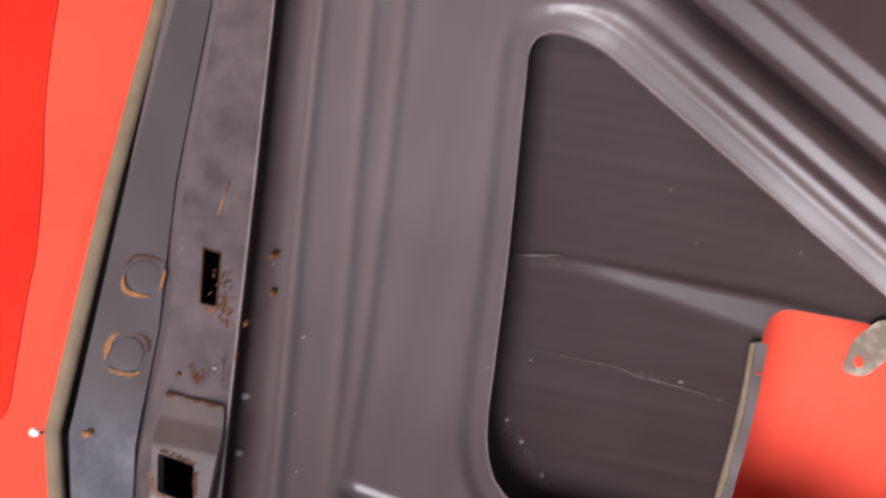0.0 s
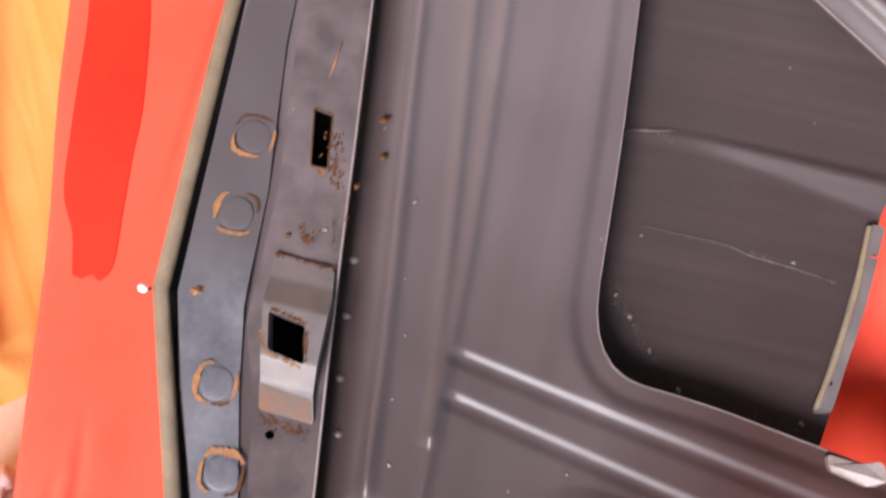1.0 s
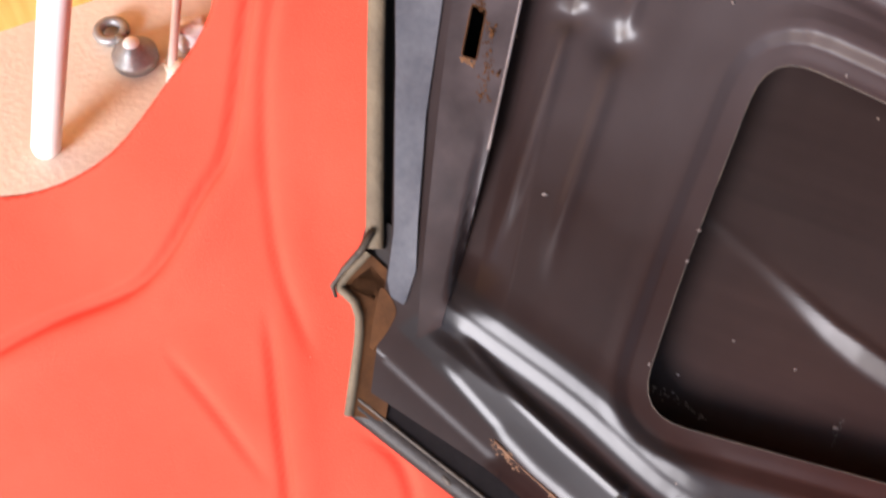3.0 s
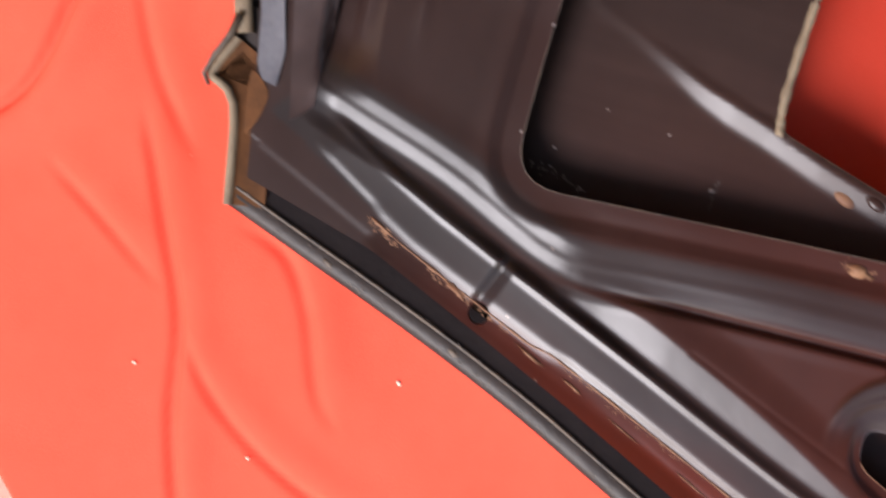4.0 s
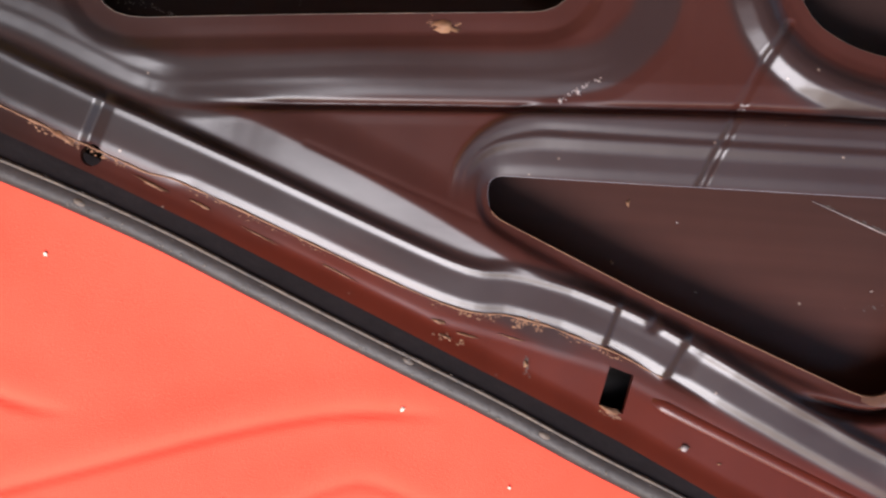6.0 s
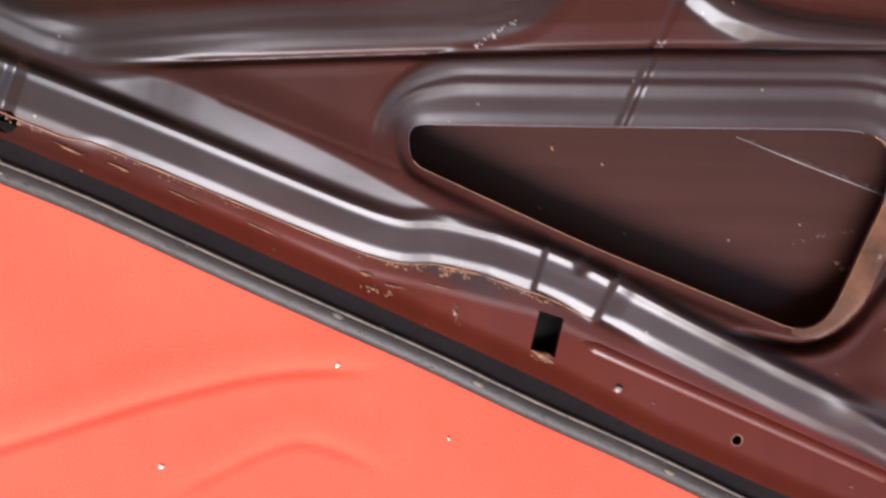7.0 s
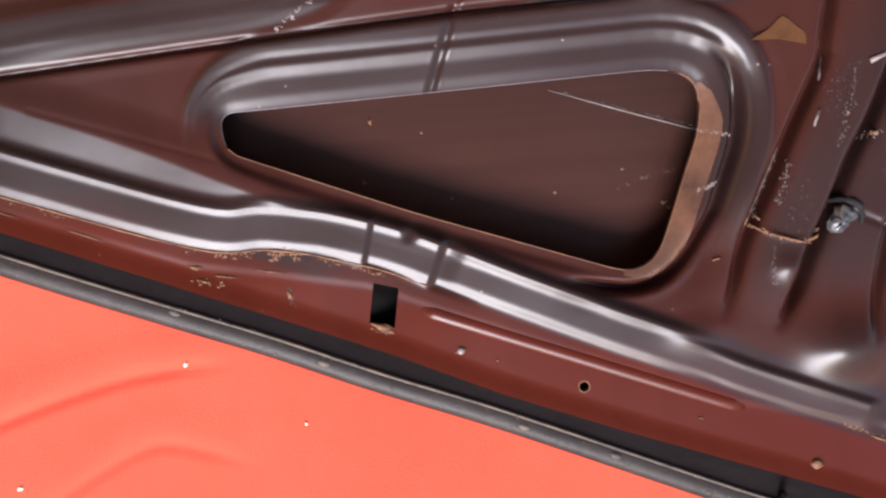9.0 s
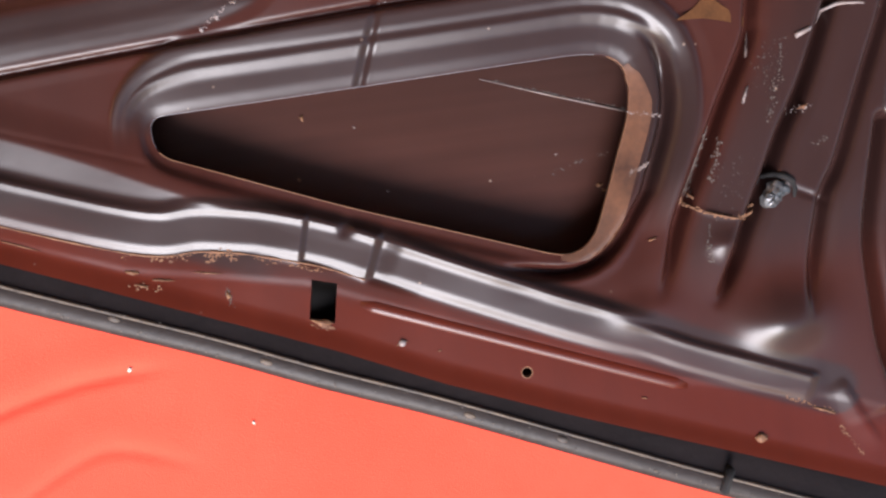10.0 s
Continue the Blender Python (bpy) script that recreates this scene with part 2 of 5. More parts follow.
def wood_material():
    m = material("orange_wood", (0.74, 0.37, 0.09), 0.45, 0.0, (0.82, 0.48, 0.16), 3.0, 0.6, 0.1, 60.0)
    n, l = m.node_tree.nodes, m.node_tree.links
    b = n["Principled BSDF"]
    old = b.inputs["Base Color"].links[0].from_socket
    co = n.new("ShaderNodeTexCoord")
    mp = n.new("ShaderNodeMapping"); mp.inputs["Scale"].default_value = (14, 14, 1.2)
    l.new(co.outputs["Object"], mp.inputs[0])
    wv = n.new("ShaderNodeTexNoise"); wv.inputs["Scale"].default_value = 3.0; wv.inputs["Detail"].default_value = 7; wv.inputs["Distortion"].default_value = 0.6
    l.new(mp.outputs[0], wv.inputs["Vector"])
    r = n.new("ShaderNodeMapRange"); r.inputs["From Min"].default_value, r.inputs["From Max"].default_value = 0.45, 0.72
    l.new(wv.outputs[0], r.inputs["Value"])
    mix = n.new("ShaderNodeMix"); mix.data_type = "RGBA"
    l.new(r.outputs[0], mix.inputs[0]); l.new(old, mix.inputs[6])
    mix.inputs[7].default_value = (0.68, 0.30, 0.065, 1)
    kn = n.new("ShaderNodeTexVoronoi"); kn.inputs["Scale"].default_value = 2.2
    mk = n.new("ShaderNodeMapping"); mk.inputs["Scale"].default_value = (2.6, 2.6, 1.5)
    l.new(co.outputs["Object"], mk.inputs[0]); l.new(mk.outputs[0], kn.inputs["Vector"])
    kr = n.new("ShaderNodeMapRange"); kr.inputs["From Min"].default_value, kr.inputs["From Max"].default_value = 0.11, 0.05
    l.new(kn.outputs["Distance"], kr.inputs["Value"])
    m2 = n.new("ShaderNodeMix"); m2.data_type = "RGBA"
    l.new(kr.outputs[0], m2.inputs[0]); l.new(mix.outputs[2], m2.inputs[6]); m2.inputs[7].default_value = (0.20, 0.06, 0.015, 1)
    l.new(m2.outputs[2], b.inputs["Base Color"])
    return m


WOOD = wood_material()


# ---- building helpers ----
def link_mesh(name, verts, faces, mat, parent=None, label="", smooth=True):
    me = bpy.data.meshes.new(name)
    me.from_pydata([tuple(map(float, v)) for v in verts], [], [tuple(map(int, f)) for f in faces])
    me.materials.append(mat)
    me.polygons.foreach_set("use_smooth", [smooth] * len(me.polygons))
    me.update()
    ob = new(name, me)
    if parent:
        ob.parent = parent
    if label:
        tagged(ob, label)
    return ob


def part(name, bm, mat, parent=None, label="", smooth=True):
    """One bmesh as one mesh object under a thing."""
    bmesh.ops.recalc_face_normals(bm, faces=bm.faces)
    me = bpy.data.meshes.new(name)
    bm.to_mesh(me)
    bm.free()
    me.materials.append(mat)
    me.polygons.foreach_set("use_smooth", [smooth] * len(me.polygons))
    ob = new(name, me)
    if parent:
        ob.parent = parent
    if label:
        tagged(ob, label)
    return ob


def thing(name, m=None, **tags):
    ob = new(name)
    ob.matrix_world = m or Matrix()
    return tagged(ob, **tags)


def sstep(x, a, b):
    t = np.clip((x - a) / (b - a), 0, 1)
    return t * t * (3 - 2 * t)


def line_field(U, V, pts):
    """Distance to a polyline, the length along it of the nearest place, and the side (positive to the left)."""
    best = np.full(U.shape, 1e9); along = np.zeros(U.shape); side = np.zeros(U.shape)
    run = 0.0
    for (x0, y0), (x1, y1) in zip(pts, pts[1:]):
        dx, dy = x1 - x0, y1 - y0
        ln = math.hypot(dx, dy)
        t = np.clip(((U - x0) * dx + (V - y0) * dy) / ln**2, 0, 1)
        d = np.hypot(U - x0 - t * dx, V - y0 - t * dy)
        near = d < best
        best = np.where(near, d, best)
        along = np.where(near, run + t * ln, along)
        side = np.where(near, np.sign(dx * (V - y0) - dy * (U - x0)), side)
        run += ln
    return best, along, side


def inside(U, V, poly):
    """Signed distance to a closed outline, positive inside."""
    d, _, _ = line_field(U, V, list(poly) + [poly[0]])
    odd = np.zeros(U.shape, bool)
    for (x0, y0), (x1, y1) in zip(poly, poly[1:] + poly[:1]):
        if y0 != y1:
            odd ^= ((y0 > V) != (y1 > V)) & (U < (x1 - x0) * (V - y0) / (y1 - y0) + x0)
    return np.where(odd, d, -d)


def rounded(poly, radii):
    """An outline with its corners rounded."""
    out = []
    n = len(poly)
    for i in range(n):
        p, a, b = (Vector(poly[k % n]) for k in (i, i - 1, i + 1))
        r = radii[i] if isinstance(radii, (list, tuple)) else radii
        ra, rb = min(r, (a - p).length * 0.49), min(r, (b - p).length * 0.49)
        s, e = p + (a - p).normalized() * ra, p + (b - p).normalized() * rb
        for k in range(7):
            t = k / 6
            q = s * (1 - t) ** 2 + p * 2 * t * (1 - t) + e * t * t
            out.append((q.x, q.y))
    return out


def curve(pts, n=8):
    """A smooth line through a few points."""
    p = [Vector(q) for q in pts]
    p = [2 * p[0] - p[1]] + p + [2 * p[-1] - p[-2]]
    out = []
    for a, b, c, d in zip(p, p[1:], p[2:], p[3:]):
        for k in range(n):
            t = k / n
            q = 0.5 * (2 * b + (c - a) * t + (2 * a - 5 * b + 4 * c - d) * t * t + (3 * b - a - 3 * c + d) * t**3)
            out.append((q.x, q.y))
    return out + [tuple(p[-2])]


def pressed(name, outline, holes, height, mat, parent, res=0.0024, skirt=0.006, label="", coat=None):
    """A pressed steel sheet: an outline with holes, raised by height(U, V) towards +w, its edges turned back by skirt."""
    xs, ys = [p[0] for p in outline], [p[1] for p in outline]
    u = np.arange(min(xs) - res, max(xs) + 2 * res, res)
    v = np.arange(min(ys) - res, max(ys) + 2 * res, res)
    U, V = np.meshgrid(u, v)

    def field(A, B):
        s = inside(A, B, outline)
        for hole in holes:
            s = np.minimum(s, -inside(A, B, hole))
        return s

    S = field(U, V)
    snapped = np.abs(S) < res * 0.6
    # pull the grid's border points onto the outline
    for _ in range(2):
        near = np.abs(S) < res * 0.6
        e = res * 0.2
        a, b = U[near], V[near]
        gx, gy = (field(a + e, b) - field(a - e, b)) / (2 * e), (field(a, b + e) - field(a, b - e)) / (2 * e)
        g = np.maximum(gx * gx + gy * gy, 0.2)
        U[near], V[near] = a - S[near] * gx / g, b - S[near] * gy / g
        S[near] = np.minimum(np.abs(field(U[near], V[near])), 0.0)
    keep = S > -res * 0.05
    W = height(U, V)
    quad = keep[:-1, :-1] & keep[1:, :-1] & keep[:-1, 1:] & keep[1:, 1:]
    idx = np.arange(U.size).reshape(U.shape)
    q = np.stack([idx[:-1, :-1], idx[:-1, 1:], idx[1:, 1:], idx[1:, :-1]], -1)
    faces = [q[quad]]
    tris = []
    for drop in range(4):
        ks = [keep[:-1, :-1], keep[:-1, 1:], keep[1:, 1:], keep[1:, :-1]]
        three = ~ks[drop]
        for k in range(4):
            if k != drop:
                three = three & ks[k]
        tris.append(q[three][:, [k for k in range(4) if k != drop]])
    tris = np.concatenate(tris)
    quads = faces[0]
    flat = snapped.ravel()
    tris, quads = tris[~flat[tris].all(1)], quads[~flat[quads].all(1)]
    co = np.stack([U.ravel(), -W.ravel(), V.ravel()], -1)
    # turned-back edge
    edges = np.concatenate([quads[:, [0, 1]], quads[:, [1, 2]], quads[:, [2, 3]], quads[:, [3, 0]], tris[:, [0, 1]], tris[:, [1, 2]], tris[:, [2, 0]]])
    key = np.sort(edges, 1)
    code = key[:, 0] * U.size + key[:, 1]
    _, first, count = np.unique(code, return_index=True, return_counts=True)
    rim = edges[first[count == 1]]
    rv = np.unique(rim)
    new_id = {int(a): U.size + k for k, a in enumerate(rv)}
    back = co[rv] + np.array([0, skirt, 0])
    co = np.concatenate([co, back, co[rv]])
    nr = len(rv)
    skirts = np.array([[new_id[int(b)] + nr, new_id[int(a)] + nr, new_id[int(a)], new_id[int(b)]] for a, b in rim]).reshape(-1, 4)
    used = np.unique(np.concatenate([quads.ravel(), tris.ravel(), skirts.ravel()]))
    remap = np.zeros(len(co), int)
    remap[used] = np.arange(len(used))
    co = co[used]
    nq, nt, ns = len(quads), len(tris), len(skirts)
    loops = np.concatenate([remap[quads].ravel(), remap[tris].ravel(), remap[skirts].ravel()])
    starts = np.concatenate([np.arange(nq) * 4, nq * 4 + np.arange(nt) * 3, nq * 4 + nt * 3 + np.arange(ns) * 4])
    totals = np.concatenate([np.full(nq, 4), np.full(nt, 3), np.full(ns, 4)])
    me = bpy.data.meshes.new(name)
    me.vertices.add(len(co)); me.vertices.foreach_set("co", co.astype(np.float32).ravel())
    me.loops.add(len(loops)); me.loops.foreach_set("vertex_index", loops.astype(np.int32))
    me.polygons.add(len(starts)); me.polygons.foreach_set("loop_start", starts.astype(np.int32)); me.polygons.foreach_set("loop_total", totals.astype(np.int32))
    flags = np.ones(len(starts), bool)
    me.polygons.foreach_set("use_smooth", flags)
    me.update(calc_edges=True)
    me.validate()
    if coat:
        top = me.attributes.new("ridge_reflection", "FLOAT", "POINT")
        top.data.foreach_set("value", coat(co[:, 0], co[:, 2]).astype(np.float32))
        # shade of the channel, painted by weakening the grey along it
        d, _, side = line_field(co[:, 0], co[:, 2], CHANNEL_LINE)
        thin = me.attributes.new("channel_shade", "FLOAT", "POINT")
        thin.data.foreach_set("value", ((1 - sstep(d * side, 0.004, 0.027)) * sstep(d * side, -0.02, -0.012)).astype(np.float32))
    me.materials.append(mat)
    ob = new(name, me)
    ob.parent = parent
    if label:
        tagged(ob, label)
    return ob


def swept(name, line, profile, mat, parent, label="", closed=False):
    """A profile of (distance to the left of the line, height) drawn along a line in the hood's plane."""
    verts, faces = [], []
    n, m = len(line), len(profile)
    for i in range(n):
        a, b = Vector(line[max(i - 1, 0)]), Vector(line[min(i + 1, n - 1)])
        d = (b - a).normalized()
        nx, ny = -d.y, d.x
        for s, w in profile:
            verts.append((line[i][0] + nx * s, -w, line[i][1] + ny * s))
    for i in range(n - 1):
        for k in range(m - 1):
            faces.append((i * m + k, (i + 1) * m + k, (i + 1) * m + k + 1, i * m + k + 1))
    return link_mesh(name, verts, faces, mat, parent, label)


def tube_mesh(path, radius, seg=12, caps=True):
    """A bmesh tube along 3D points."""
    bm = bmesh.new()
    rings = []
    pts = [Vector(p) for p in path]
    for i, p in enumerate(pts):
        d = (pts[min(i + 1, len(pts) - 1)] - pts[max(i - 1, 0)]).normalized()
        q = d.to_track_quat("Z", "Y")
        r = radius[i] if isinstance(radius, (list, tuple)) else radius
        rings.append([bm.verts.new(p + q @ Vector((r * math.cos(k * math.tau / seg), r * math.sin(k * math.tau / seg), 0))) for k in range(seg)])
    for a, b in zip(rings, rings[1:]):
        for k in range(seg):
            bm.faces.new((a[k], a[(k + 1) % seg], b[(k + 1) % seg], b[k]))
    if caps:
        bm.faces.new(rings[0][::-1]); bm.faces.new(rings[-1])
    return bm


def dome(u, v, w, r, h, squash=1.0, seg=14, turn=0.0):
    """A small flattened dome on the hood's plane."""
    bm = bmesh.new()
    rows = []
    for k in range(5):
        a = k / 5 * math.pi / 2
        rr, hh = r * math.cos(a), h * math.sin(a)
        ring = []
        for s in range(seg):
            x, y = rr * math.cos(s * math.tau / seg), rr * squash * math.sin(s * math.tau / seg)
            ring.append(bm.verts.new((u + x * math.cos(turn) - y * math.sin(turn), -w - hh, v + x * math.sin(turn) + y * math.cos(turn))))
        rows.append(ring)
    top = bm.verts.new((u, -w - h, v))
    for a, b in zip(rows, rows[1:]):
        for s in range(seg):
            bm.faces.new((a[s], a[(s + 1) % seg], b[(s + 1) % seg], b[s]))
    for s in range(seg):
        bm.faces.new((rows[-1][s], rows[-1][(s + 1) % seg], top))
    return bm


def flake(u, v, w, length, width, turn, seed, thick=0.00025):
    """A ragged thin chip lying on the hood's plane."""
    rnd = random.Random(seed)
    bm = bmesh.new()
    n = 22
    low, high = [], []
    for k in range(n):
        a = k / n * math.tau
        r = 1 + rnd.uniform(-0.5, 0.3)
        x, y = r * length / 2 * math.cos(a), r * width / 2 * math.sin(a)
        p = (u + x * math.cos(turn) - y * math.sin(turn), v + x * math.sin(turn) + y * math.cos(turn))
        low.append(bm.verts.new((p[0], -w, p[1]))); high.append(bm.verts.new((p[0], -w - thick, p[1])))
    bm.faces.new(high)
    for k in range(n):
        bm.faces.new((low[k], low[(k + 1) % n], high[(k + 1) % n], high[k]))
    return bm


# ---- the hood ----
HOOD = Matrix.Translation((0, 0, 0.34)) @ pose(0, 0, 0, -55, 0, 0) @ pose(0, 0, 0, 0, 7.5, 0)
hood = thing("car_hood", HOOD, label="dark brown primed steel car hood, underside up, on red cloth", category="car hood")

RIM_LEFT = [(-0.42, 0.88), (-0.409, 0.71), (-0.409, 0.55), (-0.404, 0.36), (-0.388, 0.312), (-0.337, 0.161), (-0.293, 0.036)]
RIM_TIP = [(-0.304, 0.004), (-0.283, -0.012), (-0.267, -0.080)]
RIM_LOW = curve([(-0.267, -0.080), (-0.205, -0.0990), (-0.147, -0.1165), (-0.084, -0.137), (-0.0235, -0.159), (0.035, -0.1835), (0.093, -0.2078), (0.155, -0.233), (0.214, -0.257), (0.284, -0.288), (0.353, -0.3162), (0.412, -0.342), (0.5024, -0.3825), (0.5588, -0.407), (0.68, -0.458)], 4)
OPEN_A = rounded([(-0.102, 0.745), (-0.055, 0.748), (0.29, 0.520), (0.29, 0.327), (0.012, 0.367), (-0.077, 0.372), (-0.086, 0.55)], [0.03, 0.035, 0.03, 0.03, 0.03, 0.065, 0.05])
OPEN_B = rounded([(-0.080, 0.254), (0.02, 0.244), (0.235, 0.195), (0.244, 0.026), (0.10, 0.013), (-0.078, -0.005), (-0.082, 0.10)], [0.035, 0.04, 0.03, 0.03, 0.05, 0.036, 0.05])
OPEN_C = rounded([(0.195, -0.0865), (0.34, -0.083), (0.520, -0.078), (0.526, -0.115), (0.482, -0.2235), (0.321, -0.164), (0.197, -0.1125)], [0.011, 0.05, 0.04, 0.02, 0.030, 0.02, 0.012])
OPEN_D = rounded([(0.365, 0.30), (0.385, 0.045), (0.43, 0.014), (0.56, 0.006), (0.60, 0.05), (0.62, 0.30)], [0.03, 0.05, 0.04, 0.04, 0.03, 0.03])
CUT = rounded([(0.122, 0.562), (0.21, 0.562), (0.27, 0.54), (0.215, 0.22), (0.194, 0.054), (0.084, 0.083), (0.080, 0.20), (0.112, 0.40)], [0.02, 0.02, 0.03, 0.05, 0.022, 0.01, 0.05, 0.05])
INNER = [(-0.40, 0.87), (-0.388, 0.55), (-0.382, 0.362), (-0.362, 0.295), (-0.314, 0.165), (-0.276, 0.052), (-0.266, 0.006), (-0.253, -0.056),
         (-0.150, -0.078), (-0.064, -0.110), (0.004, -0.136), (0.088, -0.171), (0.172, -0.206), (0.230, -0.230), (0.302, -0.2605), (0.372, -0.2935), (0.453, -0.3265), (0.564, -0.369), (0.68, -0.414), (0.76, -0.40), (0.80, 0.10), (0.80, 0.87)]
RIB = curve([(-0.218, -0.021), (-0.145, -0.052), (-0.070, -0.080), (0.022, -0.113), (0.170, -0.168), (0.222, -0.174), (0.285, -0.187), (0.33, -0.202), (0.407, -0.236), (0.505, -0.276), (0.552, -0.2975), (0.648, -0.336)], 6)


CHANNEL_LINE = [(-0.318, 0.87), (-0.281, 0.577), (-0.265, 0.431), (-0.255, 0.35), (-0.240, 0.23), (-0.228, 0.13), (-0.214, 0.03)]
DIMPLES = ((-0.2115, 0.233, 0.0125, 0.0058), (-0.1765, 0.224, 0.0145, 0.0070))
RIDGE_B = curve([(-0.224, 0.030), (-0.190, 0.020), (-0.115, -0.001), (-0.03, -0.033), (0.03, -0.030), (0.11, -0.020), (0.235, -0.010), (0.279, 0.012), (0.294, 0.06), (0.287, 0.21)], 6)
FACET = curve([(-0.10, -0.052), (-0.04, -0.0575), (0.0248, -0.061), (0.0765, -0.0785), (0.150, -0.1105), (0.204, -0.1370), (0.262, -0.164)], 4)
WEB_A = curve([(0.64, 0.05), (0.6145, -0.0567), (0.6096, -0.0821), (0.5871, -0.1252), (0.5701, -0.1606), (0.5502, -0.2002), (0.5379, -0.2358), (0.5270, -0.262)], 4)
WEB_B = curve([(0.71, 0.03), (0.6703, -0.0631), (0.6475, -0.1152), (0.6278, -0.1504), (0.6139, -0.1797), (0.5964, -0.2122), (0.5842, -0.2397), (0.5658, -0.2713)], 4)
WEB_C = curve([(0.735, -0.01), (0.7079, -0.0783), (0.6851, -0.1308), (0.6671, -0.1752), (0.6532, -0.2004), (0.6411, -0.2498), (0.6336, -0.2905)], 4)
WEB_D = curve([(0.70, -0.15), (0.6848, -0.2239), (0.6855, -0.273), (0.689, -0.3149), (0.70, -0.36)], 4)


def run_of(pts):
    return sum(math.hypot(x1 - x0, y1 - y0) for (x0, y0), (x1, y1) in zip(pts, pts[1:]))


def rib_shift(a):
    """How far the rib's middle lies above its guide line."""
    return np.interp(a, [0, 0.005, 0.10, 0.50, 0.58, 0.66, 0.72, 0.80, 0.918], [0.0145, 0.0145, 0.0095, 0.0100, 0.0040, 0.0020, -0.001, -0.0025, -0.004])


def steps(x, xs, hs, e=0.0010):
    """A profile through the given levels with softened corners."""
    return sum(np.interp(x + k * e, xs, hs) for k in (-1, -0.5, 0, 0.5, 1)) / 5


def panel_height(U, V):
    H = np.zeros(U.shape)
    # dished flanges round the openings
    for hole, wide, deep in ((OPEN_A, 0.012, 0.0045), (OPEN_B, 0.0135, 0.0046), (OPEN_D, 0.014, 0.0045)):
        s = -inside(U, V, hole)
        H += steps(s, [0, wide, wide + 0.0085, wide + 0.012, wide + 0.020], [-deep, -deep * 0.94, 0.0, 0.0003, 0])
    # ridge below and beside the second opening, stepped on its lower face
    line = RIDGE_B
    d, a, side = line_field(U, V, line)
    on = sstep(a, 0.0, 0.022)
    a = a - 0.033
    sd = d * side
    fine = steps(sd, [-0.030, -0.021, -0.015, -0.010, -0.006, -0.001, 0.003, 0.008, 0.011, 0.015, 0.030], [0, -0.0018, -0.0013, -0.0012, -0.0008, -0.0007, -0.0004, -0.0003, -0.0004, -0.0009, 0])
    broad = steps(sd, [-0.034, -0.026, -0.018, -0.0085, -0.0060, 0.0035, 0.010, 0.020, 0.026], [0, -0.0037, -0.0037, -0.0014, -0.0013, 0.0009, 0.0010, 0.0002, 0], 0.0014)
    w = 1 - sstep(a, 0.165, 0.195)
    H += on * (w * broad + 0.8 * (1 - w) * fine)
    # ridge over the second opening
    s = -inside(U, V, OPEN_B)
    wt = sstep(V + 0.2 * U, 0.16, 0.25) * sstep(U, -0.10, -0.05)
    H += wt * steps(s, [0, 0.004, 0.012, 0.015, 0.024, 0.030, 0.040], [0, 0, 0.0015, 0.0014, 0.0033, 0.0033, 0])
    # twin pressed grooves
    for pts in ([(-0.171, 0.360), (-0.066, 0.342), (0.129, 0.310), (0.31, 0.281)], [(-0.168, 0.328), (-0.037, 0.303), (0.084, 0.280), (0.30, 0.242)]):
        d, _, _ = line_field(U, V, pts)
        H -= 0.0023 * (1 - sstep(d, 0.0004, 0.0092))
    # stepped diagonal strut above the first opening
    s = -inside(U, V, OPEN_A)
    q = (U + 0.06) * 0.836 - (V - 0.75) * 0.549
    wt = sstep(q, -0.06, 0.015) * sstep(0.549 * (U + 0.06) + 0.836 * (V - 0.75), -0.03, 0.0)
    H += wt * steps(s, [0, 0.012, 0.016, 0.028, 0.034, 0.046, 0.052, 0.060, 0.077, 0.084, 0.104, 0.108, 0.124, 0.20],
                    [0.0, 0.0060, 0.0058, 0.0122, 0.0118, 0.0186, 0.0190, 0.0150, 0.000, 0.000, 0.0115, 0.0112, 0.0200, 0.0200])
    # soft upright beads beside the reinforcement
    for pts, h in (([(-0.285, 0.86), (-0.253, 0.584), (-0.227, 0.393), (-0.211, 0.245), (-0.205, 0.05)], 0.004), ([(-0.245, 0.86), (-0.213, 0.593), (-0.191, 0.419), (-0.177, 0.30)], 0.003),
                   ([(-0.215, 0.86), (-0.190, 0.598), (-0.178, 0.43), (-0.173, 0.259), (-0.169, 0.094), (-0.164, 0.04)], 0.003)):
        d, _, side = line_field(U, V, pts)
        H += 1.25 * h * np.exp(-(d / 0.0056) ** 2) * (1 - sum(np.exp(-((U - u) ** 2 + (V - v) ** 2) / (1.5 * r) ** 2) for u, v, r, _ in DIMPLES)) * sstep(V, 0.05, 0.13)
    # deep channel beside the reinforcement
    d, _, side = line_field(U, V, CHANNEL_LINE)
    H += steps(d * side, [-0.0125, -0.0095, 0.0050, 0.0290], [0, -0.0145, -0.0125, 0]) * sstep(V, 0.015, 0.06)
    # pressed dimples
    for u, v, r, h in DIMPLES:
        H -= h * np.exp(-((U - u) ** 2 + ((V - v) * 1.15) ** 2) / r**2)
    # sloped facet that falls to the lower rib
    d1, _, side1 = line_field(U, V, FACET)
    d, a, side = line_field(U, V, RIB)
    sd = d * side
    sd = (sd - rib_shift(a)) / np.interp(a, [0, 0.10], [0.80, 1.0])
    wide = 1 + 0.20 * sstep(a, 0.058, 0.072) * (1 - sstep(a, 0.215, 0.235))
    sd = np.where(sd < 0, sd / wide, sd)
    fall = np.clip(-side1 * d1, 0, 0.045) * sstep(U, -0.06, 0.0) * (1 - sstep(U, 0.246, 0.262))
    lift = 0.0042 * sstep(U, 0.0, 0.06) * (1 - sstep(U, 0.225, 0.262))
    lift = lift * np.where(side1 < 0, 1.0, 1 - sstep(d1, 0.0, np.interp(U, [0, 0.08, 0.2], [0.012, 0.026, 0.030])))
